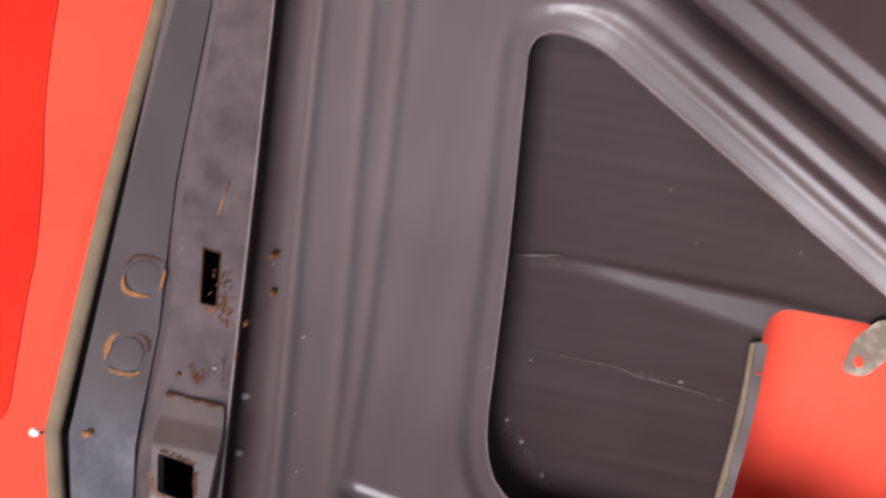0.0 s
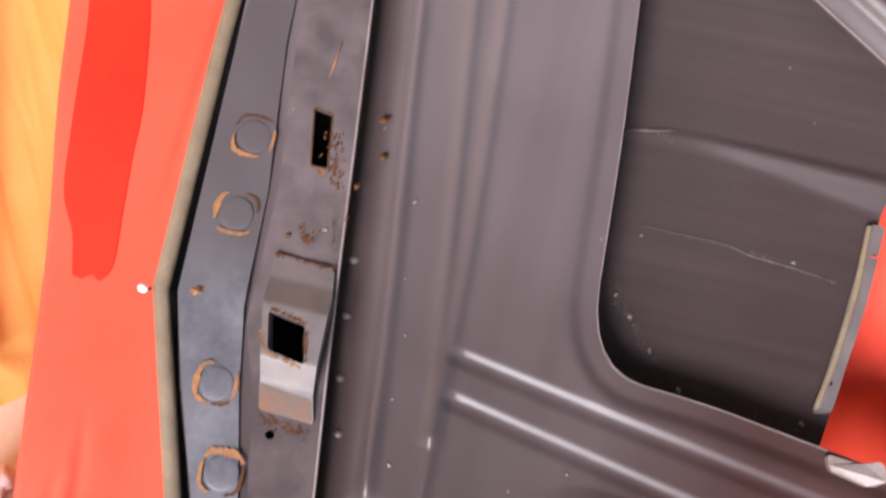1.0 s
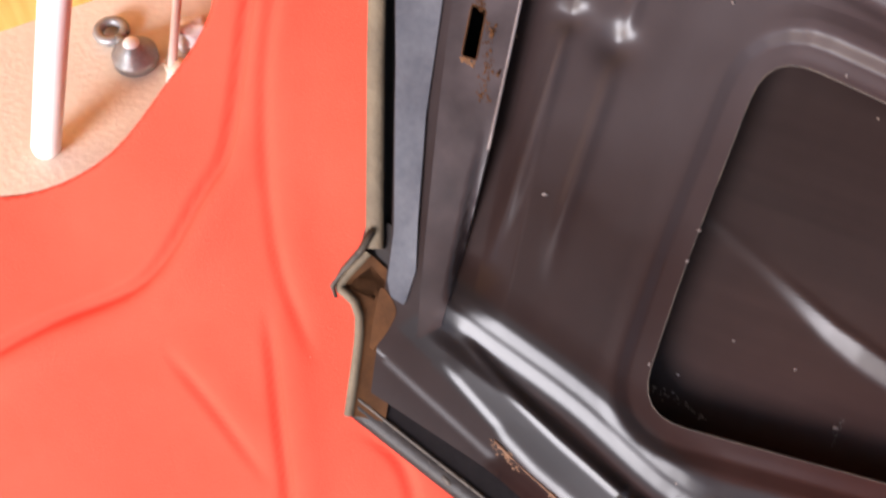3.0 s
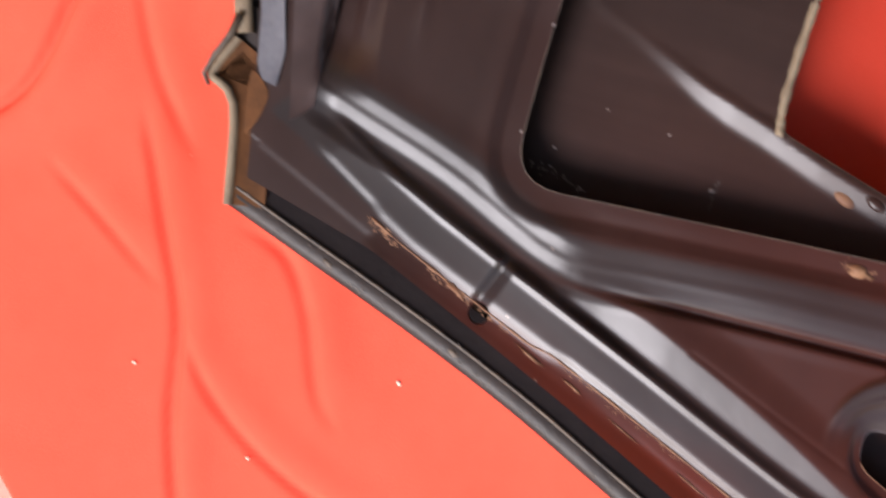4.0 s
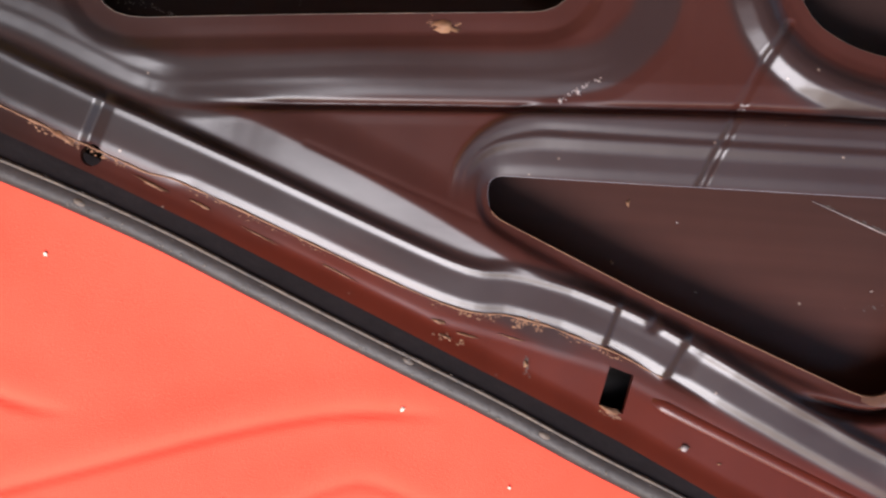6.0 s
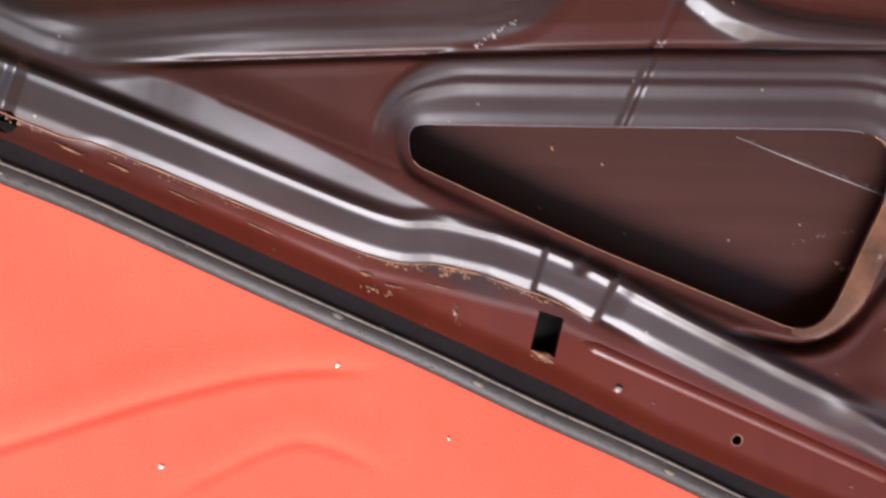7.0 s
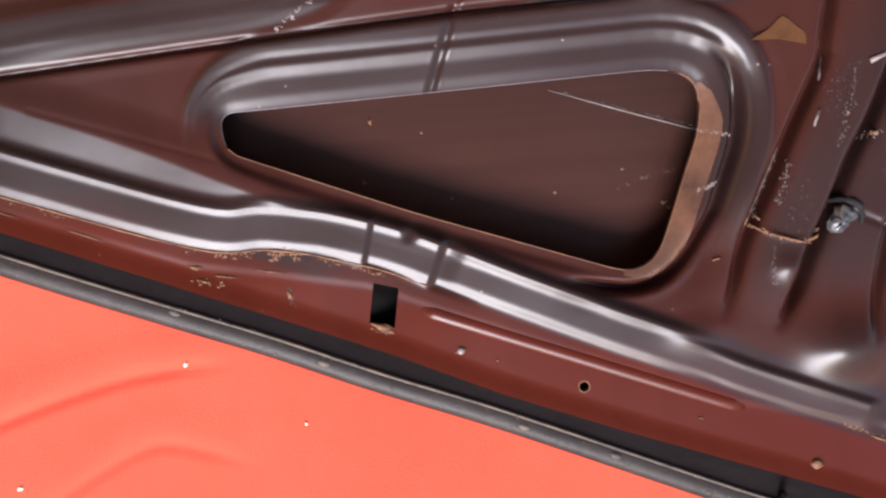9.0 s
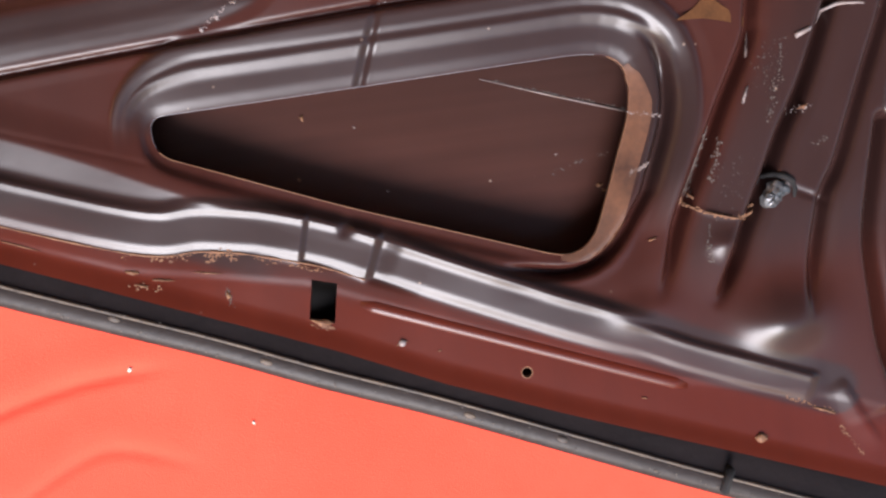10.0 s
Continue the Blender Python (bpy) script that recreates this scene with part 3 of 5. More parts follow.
    drop = 0.205 * fall - lift
    H -= drop * (sd > 0)
    # lower rib: two bright treads with a flat between, and a wall above
    fade = 1 - sstep(a, 0.905, 0.915)
    upper = 1 - sstep(a, 0.74, 0.80)
    prof = steps(sd, [-0.0160, -0.0145, -0.0110, -0.0096, 0.0080, 0.0092, 0.0124, 0.0138, 0.0190, 0.022], [0.0, 0.0002, 0.0016, 0.0019, 0.0029, 0.0032, 0.0046, 0.0047, 0.0004, 0.0], 0.0013)
    rail = steps(sd, [-0.0130, -0.0110, -0.0085, 0.0040, 0.0070, 0.0085, 0.0120], [0.0, 0.0002, 0.0013, 0.0026, 0.0037, 0.0037, 0.0])
    after = sstep(a, 0.586, 0.60) * (1 - sstep(a, 0.72, 0.79))
    full = steps(sd, [-0.0160, -0.0145, -0.0100, -0.0088, 0.0070, 0.0082, 0.0130, 0.0142, 0.0200, 0.024], [0.0, 0.0002, 0.0021, 0.0025, 0.0042, 0.0047, 0.0068, 0.0070, 0.0004, 0.0], 0.0016)
    prof = prof * (1 - after) + full * after
    prof = prof * (0.72 + 0.28 * sstep(a, 0.08, 0.22))
    prof = upper * prof + (1 - upper) * rail
    begin = sstep(a, 0.0, 0.020)
    H += begin * fade * prof + drop * (sd > 0) * (1 - sstep(sd, 0.0125, 0.0190))
    on = 1 - sstep(np.abs(sd), 0.014, 0.020)
    H += on * np.interp(a, [0.120, 0.1525, 0.1580, 0.1665, 0.28], [0, 0.0010, -0.0016, 0.0012, 0])
    H += on * np.interp(a, [0.500, 0.5312, 0.5345, 0.5790, 0.5845, 0.620], [0, 0.0011, -0.0014, 0.0014, -0.0020, 0])
    H -= 0.0030 * np.exp(-((U - 0.3165) ** 2 + (V + 0.1765) ** 2) / 0.0042**2)
    # flange below the rib
    low = [(-0.25, -0.030), (-0.15, -0.069), (-0.051, -0.104), (0.061, -0.144), (0.168, -0.185), (0.215, -0.194), (0.285, -0.209), (0.40, -0.258), (0.53, -0.312), (0.66, -0.345), (0.80, -0.40)]
    d, _, side = line_field(U, V, low)
    H -= (0.0006 * sstep(-side * d, -0.002, 0.005) - 0.02 * np.clip(-side * d, 0, 0.04)) * (V < 0.03)
    lowedge = [p for p in INNER if -0.2 < p[0] < 0.75 and p[1] < -0.05]
    d, _, side = line_field(U, V, lowedge)
    H += 0.0042 * (1 - sstep(d, -0.004, 0.015)) * (V < 0.0) * (U < 0.70)
    # ridge over the third opening: thin step, dip, then the long fall into the opening
    s = -inside(U, V, OPEN_C)
    wt = ridge_c(U, V)
    s = s * (1 + 1.1 * np.clip((0.235 - U) / 0.07, 0, 1) ** 2)
    H += wt * (1 + 0.35 * sstep(U, 0.47, 0.54)) * steps(s, [0, 0.0080, 0.0195, 0.0275, 0.0290, 0.0320, 0.0368, 0.0440, 0.0470, 0.0510, 0.080], [-0.0052, -0.0032, -0.0017, 0.0012, 0.0013, 0.0008, 0.0025, 0.0032, 0.0030, 0.0002, 0], 0.0016)
    right = sstep(0.9 * U - 0.45 * V, 0.47, 0.52) * (1 - wt * sstep(-0.4 * U + V, -0.33, -0.27))
    H += (1 - wt) * ((1 - right) * steps(s, [0, 0.0058, 0.0112, 0.014, 0.026], [-0.0042, -0.0040, 0.0, 0.0004, 0]) + right * steps(s, [0, 0.003, 0.0195], [-0.0036, -0.0030, 0]))
    H += right * sstep(V, -0.246, -0.205) * steps(s, [0.0185, 0.0205, 0.0285, 0.0330, 0.0600], [0, 0.0002, -0.0050, -0.0050, 0])
    H -= right * 0.0150 * sstep(V, -0.245, -0.225) * np.exp(-((s - np.interp(V, [-0.24, -0.215, -0.18], [0.010, 0.0165, 0.0262])) / 0.0042) ** 2)
    # valley between second and third openings
    d, _, side = line_field(U, V, [(-0.03, -0.058), (0.06, -0.051), (0.172, -0.043), (0.36, -0.0305), (0.56, -0.024)])
    H += steps(d * side, [-0.012, -0.0032, 0.0024, 0.005, 0.018], [0, 0.0006, -0.0022, -0.0018, 0]) * sstep(U, -0.03, 0.1)
    H -= 0.0042 * np.exp(-(d / 0.0026) ** 2) * sstep(U, -0.01, 0.06)
    # ridge beside the fourth opening
    s = -inside(U, V, OPEN_D)
    H += steps(s, [0.008, 0.016, 0.019, 0.028, 0.034, 0.044], [0, 0.0018, 0.0018, 0.0042, 0.0042, 0])
    # joint across the ridges
    d, _, side = line_field(U, V, [(0.385, 0.03), (0.373, 0.009), (0.356, -0.032), (0.348, -0.054), (0.337, -0.084)])
    H += steps(d * side, [-0.0060, -0.0036, 0.0, 0.0012, 0.0050, 0.0075], [0, 0.0001, -0.0020, -0.0020, 0.0001, 0], 0.0008)
    # long crease
    d, _, _ = line_field(U, V, [(0.073, -0.075), (0.190, -0.117)])
    H -= 0.0005 * np.exp(-(d / 0.0018) ** 2)
    # straps of the middle web: each falls away at its right-hand border
    for web, fall, tail in ((WEB_A, 0.0080, 0.06), (WEB_B, 0.0090, 0.045), (WEB_C, 0.0060, 0.06), (WEB_D, 0.0080, 0.01)):
        d, a, side = line_field(U, V, web)
        out = 1 - sstep(a, run_of(web) - tail, run_of(web) - 0.002)
        H += steps(d * side, [-0.046, -0.0042, 0.0036, 0.0055, 0.014], [0, fall * 0.3, -fall * 0.2, -fall * 0.2, 0]) * (V < 0.2) * out
        H -= 2.1 * fall * np.exp(-(d / 0.0040) ** 2) * (V < 0.2) * out
    # welded step across the first strap
    d, a, side = line_field(U, V, [(0.551, -0.187), (0.560, -0.195), (0.579, -0.203), (0.596, -0.205), (0.607, -0.199)])
    H += 0.0006 * np.exp(-(d / 0.0022) ** 2)
    d, a, side = line_field(U, V, [(0.627, -0.188), (0.656, -0.203)])
    H -= 0.0012 * np.exp(-(d / 0.0025) ** 2)
    # pressed knuckles at the foot of the web
    for u, v, ru, rv, h in ((0.578, -0.222, 0.0095, 0.008, 0.0034), (0.617, -0.282, 0.028, 0.021, 0.0130), (0.512, -0.262, 0.020, 0.012, 0.0038)):
        H += h * np.exp(-(((U - u) / ru) ** 2 + ((V - v) / rv) ** 2))
    # end of the rail, turned down to the edge
    d, a, side = line_field(U, V, [(0.646, -0.332), (0.654, -0.348), (0.676, -0.392)])
    H += steps(d * side, [-0.0105, -0.0085, -0.005, 0.0045, 0.0075, 0.0105], [0, 0.0001, 0.0005, 0.0017, 0.0016, 0]) * sstep(a, 0.0, 0.010) * (1 - sstep(a, 0.045, 0.066))
    # slight waviness of thin steel
    H += 0.0006 * np.sin(U * 31 + 3 * np.sin(V * 17)) * np.sin(V * 27 + 1.3)
    return H


def ridge_c(U, V):
    """Where the ridge over the third opening runs: along the upper side and round the narrow end, down to half of the wide end."""
    turn = np.arctan2(V + 0.0995, U - 0.207)
    upper = np.where(U < 0.207, 1 - sstep(np.where(turn < 0, turn + math.tau, turn), 2.3, 3.5), sstep(V + 0.0995 + 0.14 * (U - 0.207), -0.010, 0.012))
    return np.maximum(upper * (1 - sstep(U, 0.42, 0.48)), sstep(V + 0.35 * U, -0.03, 0.03) * sstep(U, 0.175, 0.20))


def ridge_reflection(U, V):
    """Where the red is drained to black to imitate grey reflections: on the ridges, the rib and the sloped facet."""
    d, a, side = line_field(U, V, RIB)
    sd = d * side - rib_shift(a)
    cover = (1 - sstep(sd, 0.018, 0.024)) * sstep(sd, -0.018, -0.0145)
    s = -inside(U, V, OPEN_C)
    wt = ridge_c(U, V)
    s = s * (1 + 1.1 * np.clip((0.235 - U) / 0.07, 0, 1) ** 2)
    cover = np.maximum(cover, wt * sstep(s, -0.002, 0.002) * (1 - sstep(s, 0.044, 0.052)))
    d, a, side = line_field(U, V, RIDGE_B)
    sd = d * side
    cover = np.maximum(cover, sstep(sd, -0.024, -0.018) * (1 - sstep(sd, 0.006, 0.014)))
    d, _, side = line_field(U, V, FACET)
    cover = np.maximum(cover, sstep(-side * d, -0.002, 0.004) * (1 - sstep(-side * d, 0.036, 0.046)) * sstep(U, -0.06, -0.02) * (1 - sstep(U, 0.25, 0.28)))
    s = -inside(U, V, OPEN_D)
    cover = np.maximum(cover, sstep(s, 0.014, 0.020) * (1 - sstep(s, 0.044, 0.052)))
    d, _, side = line_field(U, V, WEB_A)
    cover = np.maximum(cover, 0.8 * sstep(d * side, 0.006, 0.016) * sstep(U - 0.6 * V, 0.64, 0.70) * sstep(V, -0.26, -0.21))
    cover = np.maximum(cover, np.exp(-(((U - 0.612) / 0.030) ** 2 + ((V + 0.288) / 0.022) ** 2)))
    cover = cover * (1 - sstep(V, 0.10, 0.22))
    s = -inside(U, V, OPEN_A)
    return np.maximum(cover, 0.7 * sstep(0.549 * (U + 0.06) + 0.836 * (V - 0.75), -0.03, 0.0) * sstep(U, -0.10, -0.04) * sstep(s, -0.001, 0.002))


SLOT_D = [(0.289, -0.209), (0.306, -0.214), (0.301, -0.241), (0.284, -0.236)]


def ring_of(u, v, r, n=16):
    return [(u + r * math.cos(k * math.tau / n), v + r * math.sin(k * math.tau / n)) for k in range(n)]


WINDOWS = [[(-0.327, 0.470), (-0.29, 0.470), (-0.29, 0.526), (-0.327, 0.526)], [(-0.28, 0.18), (-0.254, 0.18), (-0.254, 0.224), (-0.28, 0.224)], [(-0.312, 0.324), (-0.270, 0.324), (-0.270, 0.364), (-0.312, 0.364)], ring_of(-0.288, 0.275, 0.0045)]
HOLES = [OPEN_A, OPEN_B, OPEN_C, OPEN_D, SLOT_D, *WINDOWS, ring_of(-0.0706, -0.0955, 0.0075), ring_of(0.429, -0.294, 0.0038)]
SPLIT = 0.29
cut_left = (-0.362 + (SPLIT - 0.295) * (-0.314 + 0.362) / (0.165 - 0.295), SPLIT)
UPPER = [p for p in INNER if p[1] > SPLIT][:4] + [cut_left, (0.80, SPLIT), (0.80, 0.87)]
LOWER = [cut_left] + [p for p in INNER if p[1] < SPLIT] + [(0.80, SPLIT)]
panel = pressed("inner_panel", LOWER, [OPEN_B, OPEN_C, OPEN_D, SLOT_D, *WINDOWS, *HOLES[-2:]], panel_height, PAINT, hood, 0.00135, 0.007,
                "pressed inner panel in dark brown primer with worn edges", ridge_reflection)
pressed("inner_panel", UPPER, [OPEN_A, OPEN_D, *WINDOWS], panel_height, PAINT, hood, 0.0021, 0.007, "pressed inner panel in brown primer with overhead reflection painted in grey", ridge_reflection)


def skin_height(U, V):
    H = np.full(U.shape, -0.040)
    # two pressed folds: each stands up along a line and slopes away below it
    for line, where, us, widths, near in (([(-0.10, 0.564), (-0.03, 0.572), (0.033, 0.5695), (0.12, 0.5645), (0.15, 0.5625), (0.30, 0.55)], V > 0.30, [-0.06, 0.05, 0.12], [0.007, 0.017, 0.025], (-0.085, 0.02)),
                                          ([(-0.10, 0.150), (-0.03, 0.1215), (0.03, 0.0975), (0.08, 0.0835), (0.12, 0.0700), (0.163, 0.0585), (0.20, 0.050), (0.26, 0.036)], V <= 0.30, [-0.03, 0.05, 0.14, 0.22], [0.009, 0.016, 0.0145, 0.014], (-0.05, 0.055))):
        d, _, side = line_field(U, V, line)
        wide = np.interp(U, us, widths)
        H += 0.36 * wide * steps(side * d / wide, [-1.15, -0.95, -0.04, 0.02, 0.28, 0.34], [0, 0.06, 0.97, 1.0, 0.68, 0.66], 0.03) * where * (0.2 + 0.8 * sstep(U, *near))
    H += 0.001 * np.sin(U * 12 + 1) * np.sin(V * 9)
    return H


SKIN_OUT = [(-0.405, 0.87), (-0.395, 0.55), (-0.390, 0.362), (-0.372, 0.305), (-0.325, 0.165), (-0.288, 0.04), (-0.294, 0.008), (-0.278, -0.012), (-0.264, -0.072), (-0.128, -0.112), (-0.051, -0.139), (0.061, -0.179), (0.176, -0.231),
            (0.292, -0.283), (0.410, -0.331), (0.508, -0.373), (0.68, -0.443), (0.77, -0.41), (0.81, 0.10), (0.81, 0.87)]
pressed("outer_skin", SKIN_OUT, [CUT], skin_height, SKIN, hood, 0.0026, 0.004, "outer skin with a cut-out showing the cloth behind")

# rolled rim
LOW_PROFILE = [(0.008, -0.044), (0.001, -0.020), (0.0005, -0.014), (0.0020, -0.0118), (0.0060, -0.0104), (0.0105, -0.0098), (0.0138, -0.0106)]
swept("lower_hem", RIM_LOW, LOW_PROFILE, HEM, hood, "dark folded hem of the skin")
swept("hem_edge", RIM_LOW, [(0.0138, -0.0104), (0.0142, -0.0094), (0.0160, -0.0094), (0.0166, -0.0125)], EDGE, hood, "worn tan edge of the fold")
# recess in a darkened hem colour that carries the shade beside the fold
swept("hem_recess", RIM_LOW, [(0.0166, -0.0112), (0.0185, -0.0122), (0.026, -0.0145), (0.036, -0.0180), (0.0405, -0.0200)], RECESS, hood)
LEFT_LINE = RIM_LEFT
swept("side_hem", LEFT_LINE, [(0.008, -0.044), (0.001, -0.010), (0.0015, -0.006), (0.005, -0.004), (0.0125, -0.004), (0.014, -0.008)], SEALER, hood, "tan sealer on the folded side edge")
# black strip: the shadow line inside the side hem, put into the colour
swept("side_recess_shade", LEFT_LINE, [(0.014, -0.008), (0.0145, -0.020), (0.030, -0.020)], BLACK, hood)
swept("corner_hem", curve([RIM_LEFT[-1], *RIM_TIP], 4), [(0, -0.044), (0, -0.008), (0.0015, -0.005), (0.0055, -0.005), (0.007, -0.009)], SEALER, hood, "bent tan corner of the hem")
swept("corner_recess", curve([RIM_LEFT[-1], *RIM_TIP], 4), [(0.007, -0.008), (0.009, -0.010), (0.03, -0.010)], BROWNRUST, hood)

link_mesh("tip_backing", [(x, 0.0125, z) for x, z in ((-0.299, 0.060), (-0.262, 0.055), (-0.256, -0.012), (-0.276, -0.014), (-0.2945, 0.008))], [(0, 1, 2, 3, 4)], HEM, hood)

# reinforcement strip with its slots
PLATE_OUT = [(-0.360, 0.87), (-0.342, 0.564), (-0.327, 0.453), (-0.325, 0.35), (-0.303, 0.289), (-0.299, 0.259), (-0.277, 0.160), (-0.254, 0.063), (-0.235, -0.010),
             (-0.222, 0.005), (-0.232, 0.130), (-0.243, 0.214), (-0.2535, 0.290), (-0.261, 0.345), (-0.271, 0.425), (-0.289, 0.575), (-0.325, 0.87)]
SLOT_A = rounded([(-0.316, 0.518), (-0.301, 0.516), (-0.295, 0.474), (-0.308, 0.474)], 0.002)
SLOT_C = rounded([(-0.276, 0.219), (-0.265, 0.218), (-0.260, 0.184), (-0.271, 0.184)], 0.002)
BOX_HOLE = rounded([(-0.308, 0.360), (-0.280, 0.356), (-0.274, 0.328), (-0.302, 0.333)], 0.002)
plate = pressed("reinforcement_plate", PLATE_OUT, [SLOT_A, SLOT_C, BOX_HOLE, ring_of(-0.288, 0.275, 0.0035)], lambda U, V: (panel_height(U, V) + 0.0012) * (1 - sstep(V, 0.03, 0.16)) + 0.006 * sstep(V, 0.03, 0.16), PLATE, hood, 0.0022, 0.007, "worn grey reinforcement plate with slots")
# black boxes added behind the slots and holes, painting their inner shade
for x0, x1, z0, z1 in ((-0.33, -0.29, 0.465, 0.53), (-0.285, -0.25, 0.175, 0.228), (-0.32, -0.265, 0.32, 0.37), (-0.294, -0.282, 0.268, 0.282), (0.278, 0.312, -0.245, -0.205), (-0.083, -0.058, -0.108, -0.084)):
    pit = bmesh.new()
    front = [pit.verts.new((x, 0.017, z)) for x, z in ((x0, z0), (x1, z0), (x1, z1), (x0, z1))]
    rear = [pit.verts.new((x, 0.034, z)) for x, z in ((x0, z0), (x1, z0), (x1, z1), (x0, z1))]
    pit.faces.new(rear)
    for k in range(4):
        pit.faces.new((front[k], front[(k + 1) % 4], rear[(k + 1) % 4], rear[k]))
    part("slot_shade_box", pit, BLACK, hood, "", False)


# rubbed edge; its pale steel colour also carries the highlight
part("plate_edge", tube_mesh([(u, -0.0055, v) for u, v in curve([(-0.232, 0.130), (-0.243, 0.214), (-0.2535, 0.290), (-0.261, 0.345), (-0.271, 0.425), (-0.289, 0.575), (-0.325, 0.868)], 6)], 0.0011, 8), BARE, hood, "rubbed edge of the plate with its highlight painted bright")


def flange_height(U, V):
    return 0.0026 + 0.0008 * np.sin(V * 60) * np.sin(U * 80) + 0.0022 * np.exp(-((U + 0.326) / 0.014) ** 2 - ((V - 0.372) / 0.026) ** 2)


pressed("side_flange", [(-0.386, 0.87), (-0.387, 0.55), (-0.381, 0.362), (-0.360, 0.295), (-0.313, 0.165), (-0.275, 0.055), (-0.268, 0.022), (-0.262, 0.012), (-0.251, 0.010), (-0.2515, 0.035), (-0.261, 0.066), (-0.281, 0.138), (-0.297, 0.217), (-0.318, 0.30), (-0.330, 0.36), (-0.335, 0.45), (-0.350, 0.564), (-0.366, 0.87)],
        [], flange_height, FLANGE, hood, 0.003, 0.006, "blue-grey zinc side flange")


def bracket_height(U, V):
    up = np.interp(V, [0.288, 0.296, 0.312, 0.328, 0.366, 0.386, 0.404, 0.412], [0.008, 0.010, 0.013, 0.022, 0.022, 0.012, 0.009, 0.008])
    return up


pressed("latch_bracket", rounded([(-0.317, 0.404), (-0.271, 0.402), (-0.266, 0.375), (-0.264, 0.31), (-0.259, 0.289), (-0.300, 0.291), (-0.305, 0.323), (-0.314, 0.367)], 0.003), [BOX_HOLE], bracket_height, BRACKET, hood, 0.0022, 0.012, "raised worn steel latch bracket")
pressed("rusty_lip", [(-0.2995, 0.2905), (-0.3035, 0.309), (-0.2645, 0.305), (-0.2600, 0.2895)], [], lambda U, V: bracket_height(U, V) + 0.0005, LIP, hood, 0.0022, 0.001, "rusty lower lip of the bracket")

# ---- small parts and wear on the hood ----
def scuff(name, line, levels, width, count, size, mat, seed, label=""):
    """A trail of tiny ragged flakes along a line, lying on the sheet whose heights are levels(points)."""
    rnd = random.Random(seed)
    pts = curve(line, 12)
    spots = []
    for _ in range(int(2.3 * count)):
        k = rnd.randrange(len(pts) - 1)
        t = rnd.random()
        (x0, y0), (x1, y1) = pts[k], pts[k + 1]
        spots.append((x0 + (x1 - x0) * t + rnd.gauss(0, width), y0 + (y1 - y0) * t + rnd.gauss(0, width), math.atan2(y1 - y0, x1 - x0) + rnd.gauss(0, 0.5)))
    verts, faces = [], []
    for (u, v, turn), w in zip(spots, levels([q[:2] for q in spots])):
        big = size * rnd.uniform(0.15, 0.85)
        n = 8
        base = len(verts)
        for q in range(n):
            a = q * math.tau / n
            r = rnd.uniform(0.4, 1.2)
            x, y = r * big * math.cos(a), r * big * 0.6 * math.sin(a)
            verts.append((u + x * math.cos(turn) - y * math.sin(turn), -w - 0.0003, v + x * math.sin(turn) + y * math.cos(turn)))
        faces.append(tuple(range(base, base + n)))
    return tagged(link_mesh(name, verts, faces, mat, hood, label, False), kind="stuff")


WEAR = 0.6
def panel_levels(pts):
    a = np.array(pts)
    return panel_height(a[None, :, 0], a[None, :, 1])[0]


def on_panel(u, v):
    return float(panel_levels([(u, v)])[0])


def skin_levels(pts):
    a = np.array(pts)
    return skin_height(a[None, :, 0], a[None, :, 1])[0]


def on_skin(u, v):
    return float(skin_height(np.array([[u]]), np.array([[v]]))[0, 0])


def edge_wire(name, outline, height, radius, mat, closed=True):
    """A thin worn edge that follows an opening."""
    pts = outline + [outline[0]] if closed else outline
    fine = []
    for (x0, y0), (x1, y1) in zip(pts, pts[1:]):
        k = max(1, int(math.hypot(x1 - x0, y1 - y0) / 0.012))
        fine += [(x0 + (x1 - x0) * t / k, y0 + (y1 - y0) * t / k) for t in range(k)]
    fine.append(pts[-1])
    a = np.array(fine)
    hs = height(a[None, :, 0], a[None, :, 1])[0]
    part(name, tube_mesh([(x, -w + 0.0005, y) for (x, y), w in zip(fine, hs)], radius, 6, False), mat, hood)


edge_wire("opening_edge", OPEN_A, panel_height, 0.0007, BARE)
edge_wire("opening_edge", OPEN_B, panel_height, 0.0006, EDGE)
low_c = [p for p in OPEN_C if p[1] < -0.10 - 0.02 * p[0] / 0.5 or p[0] > 0.505]
first = max(range(len(low_c)), key=lambda k: math.dist(low_c[k], low_c[k - 1]))
edge_wire("opening_edge", low_c[first:] + low_c[:first], panel_height, 0.0007, CHIP, False)
top_c = [p for p in OPEN_C if p not in low_c]
first = max(range(len(top_c)), key=lambda k: math.dist(top_c[k], top_c[k - 1]))
edge_wire("opening_edge", top_c[first:] + top_c[:first], panel_height, 0.0005, ZINC, False)
edge_wire("opening_edge", OPEN_D, panel_height, 0.0005, EDGE)
edge_wire("cutout_edge", CUT, skin_height, 0.0005, EDGE)
edge_wire("slot_edge", SLOT_A, lambda U, V: np.full(U.shape, 0.0062), 0.0007, BROWNRUST)
edge_wire("slot_edge", SLOT_C, lambda U, V: np.full(U.shape, 0.0062), 0.0006, BROWNRUST)

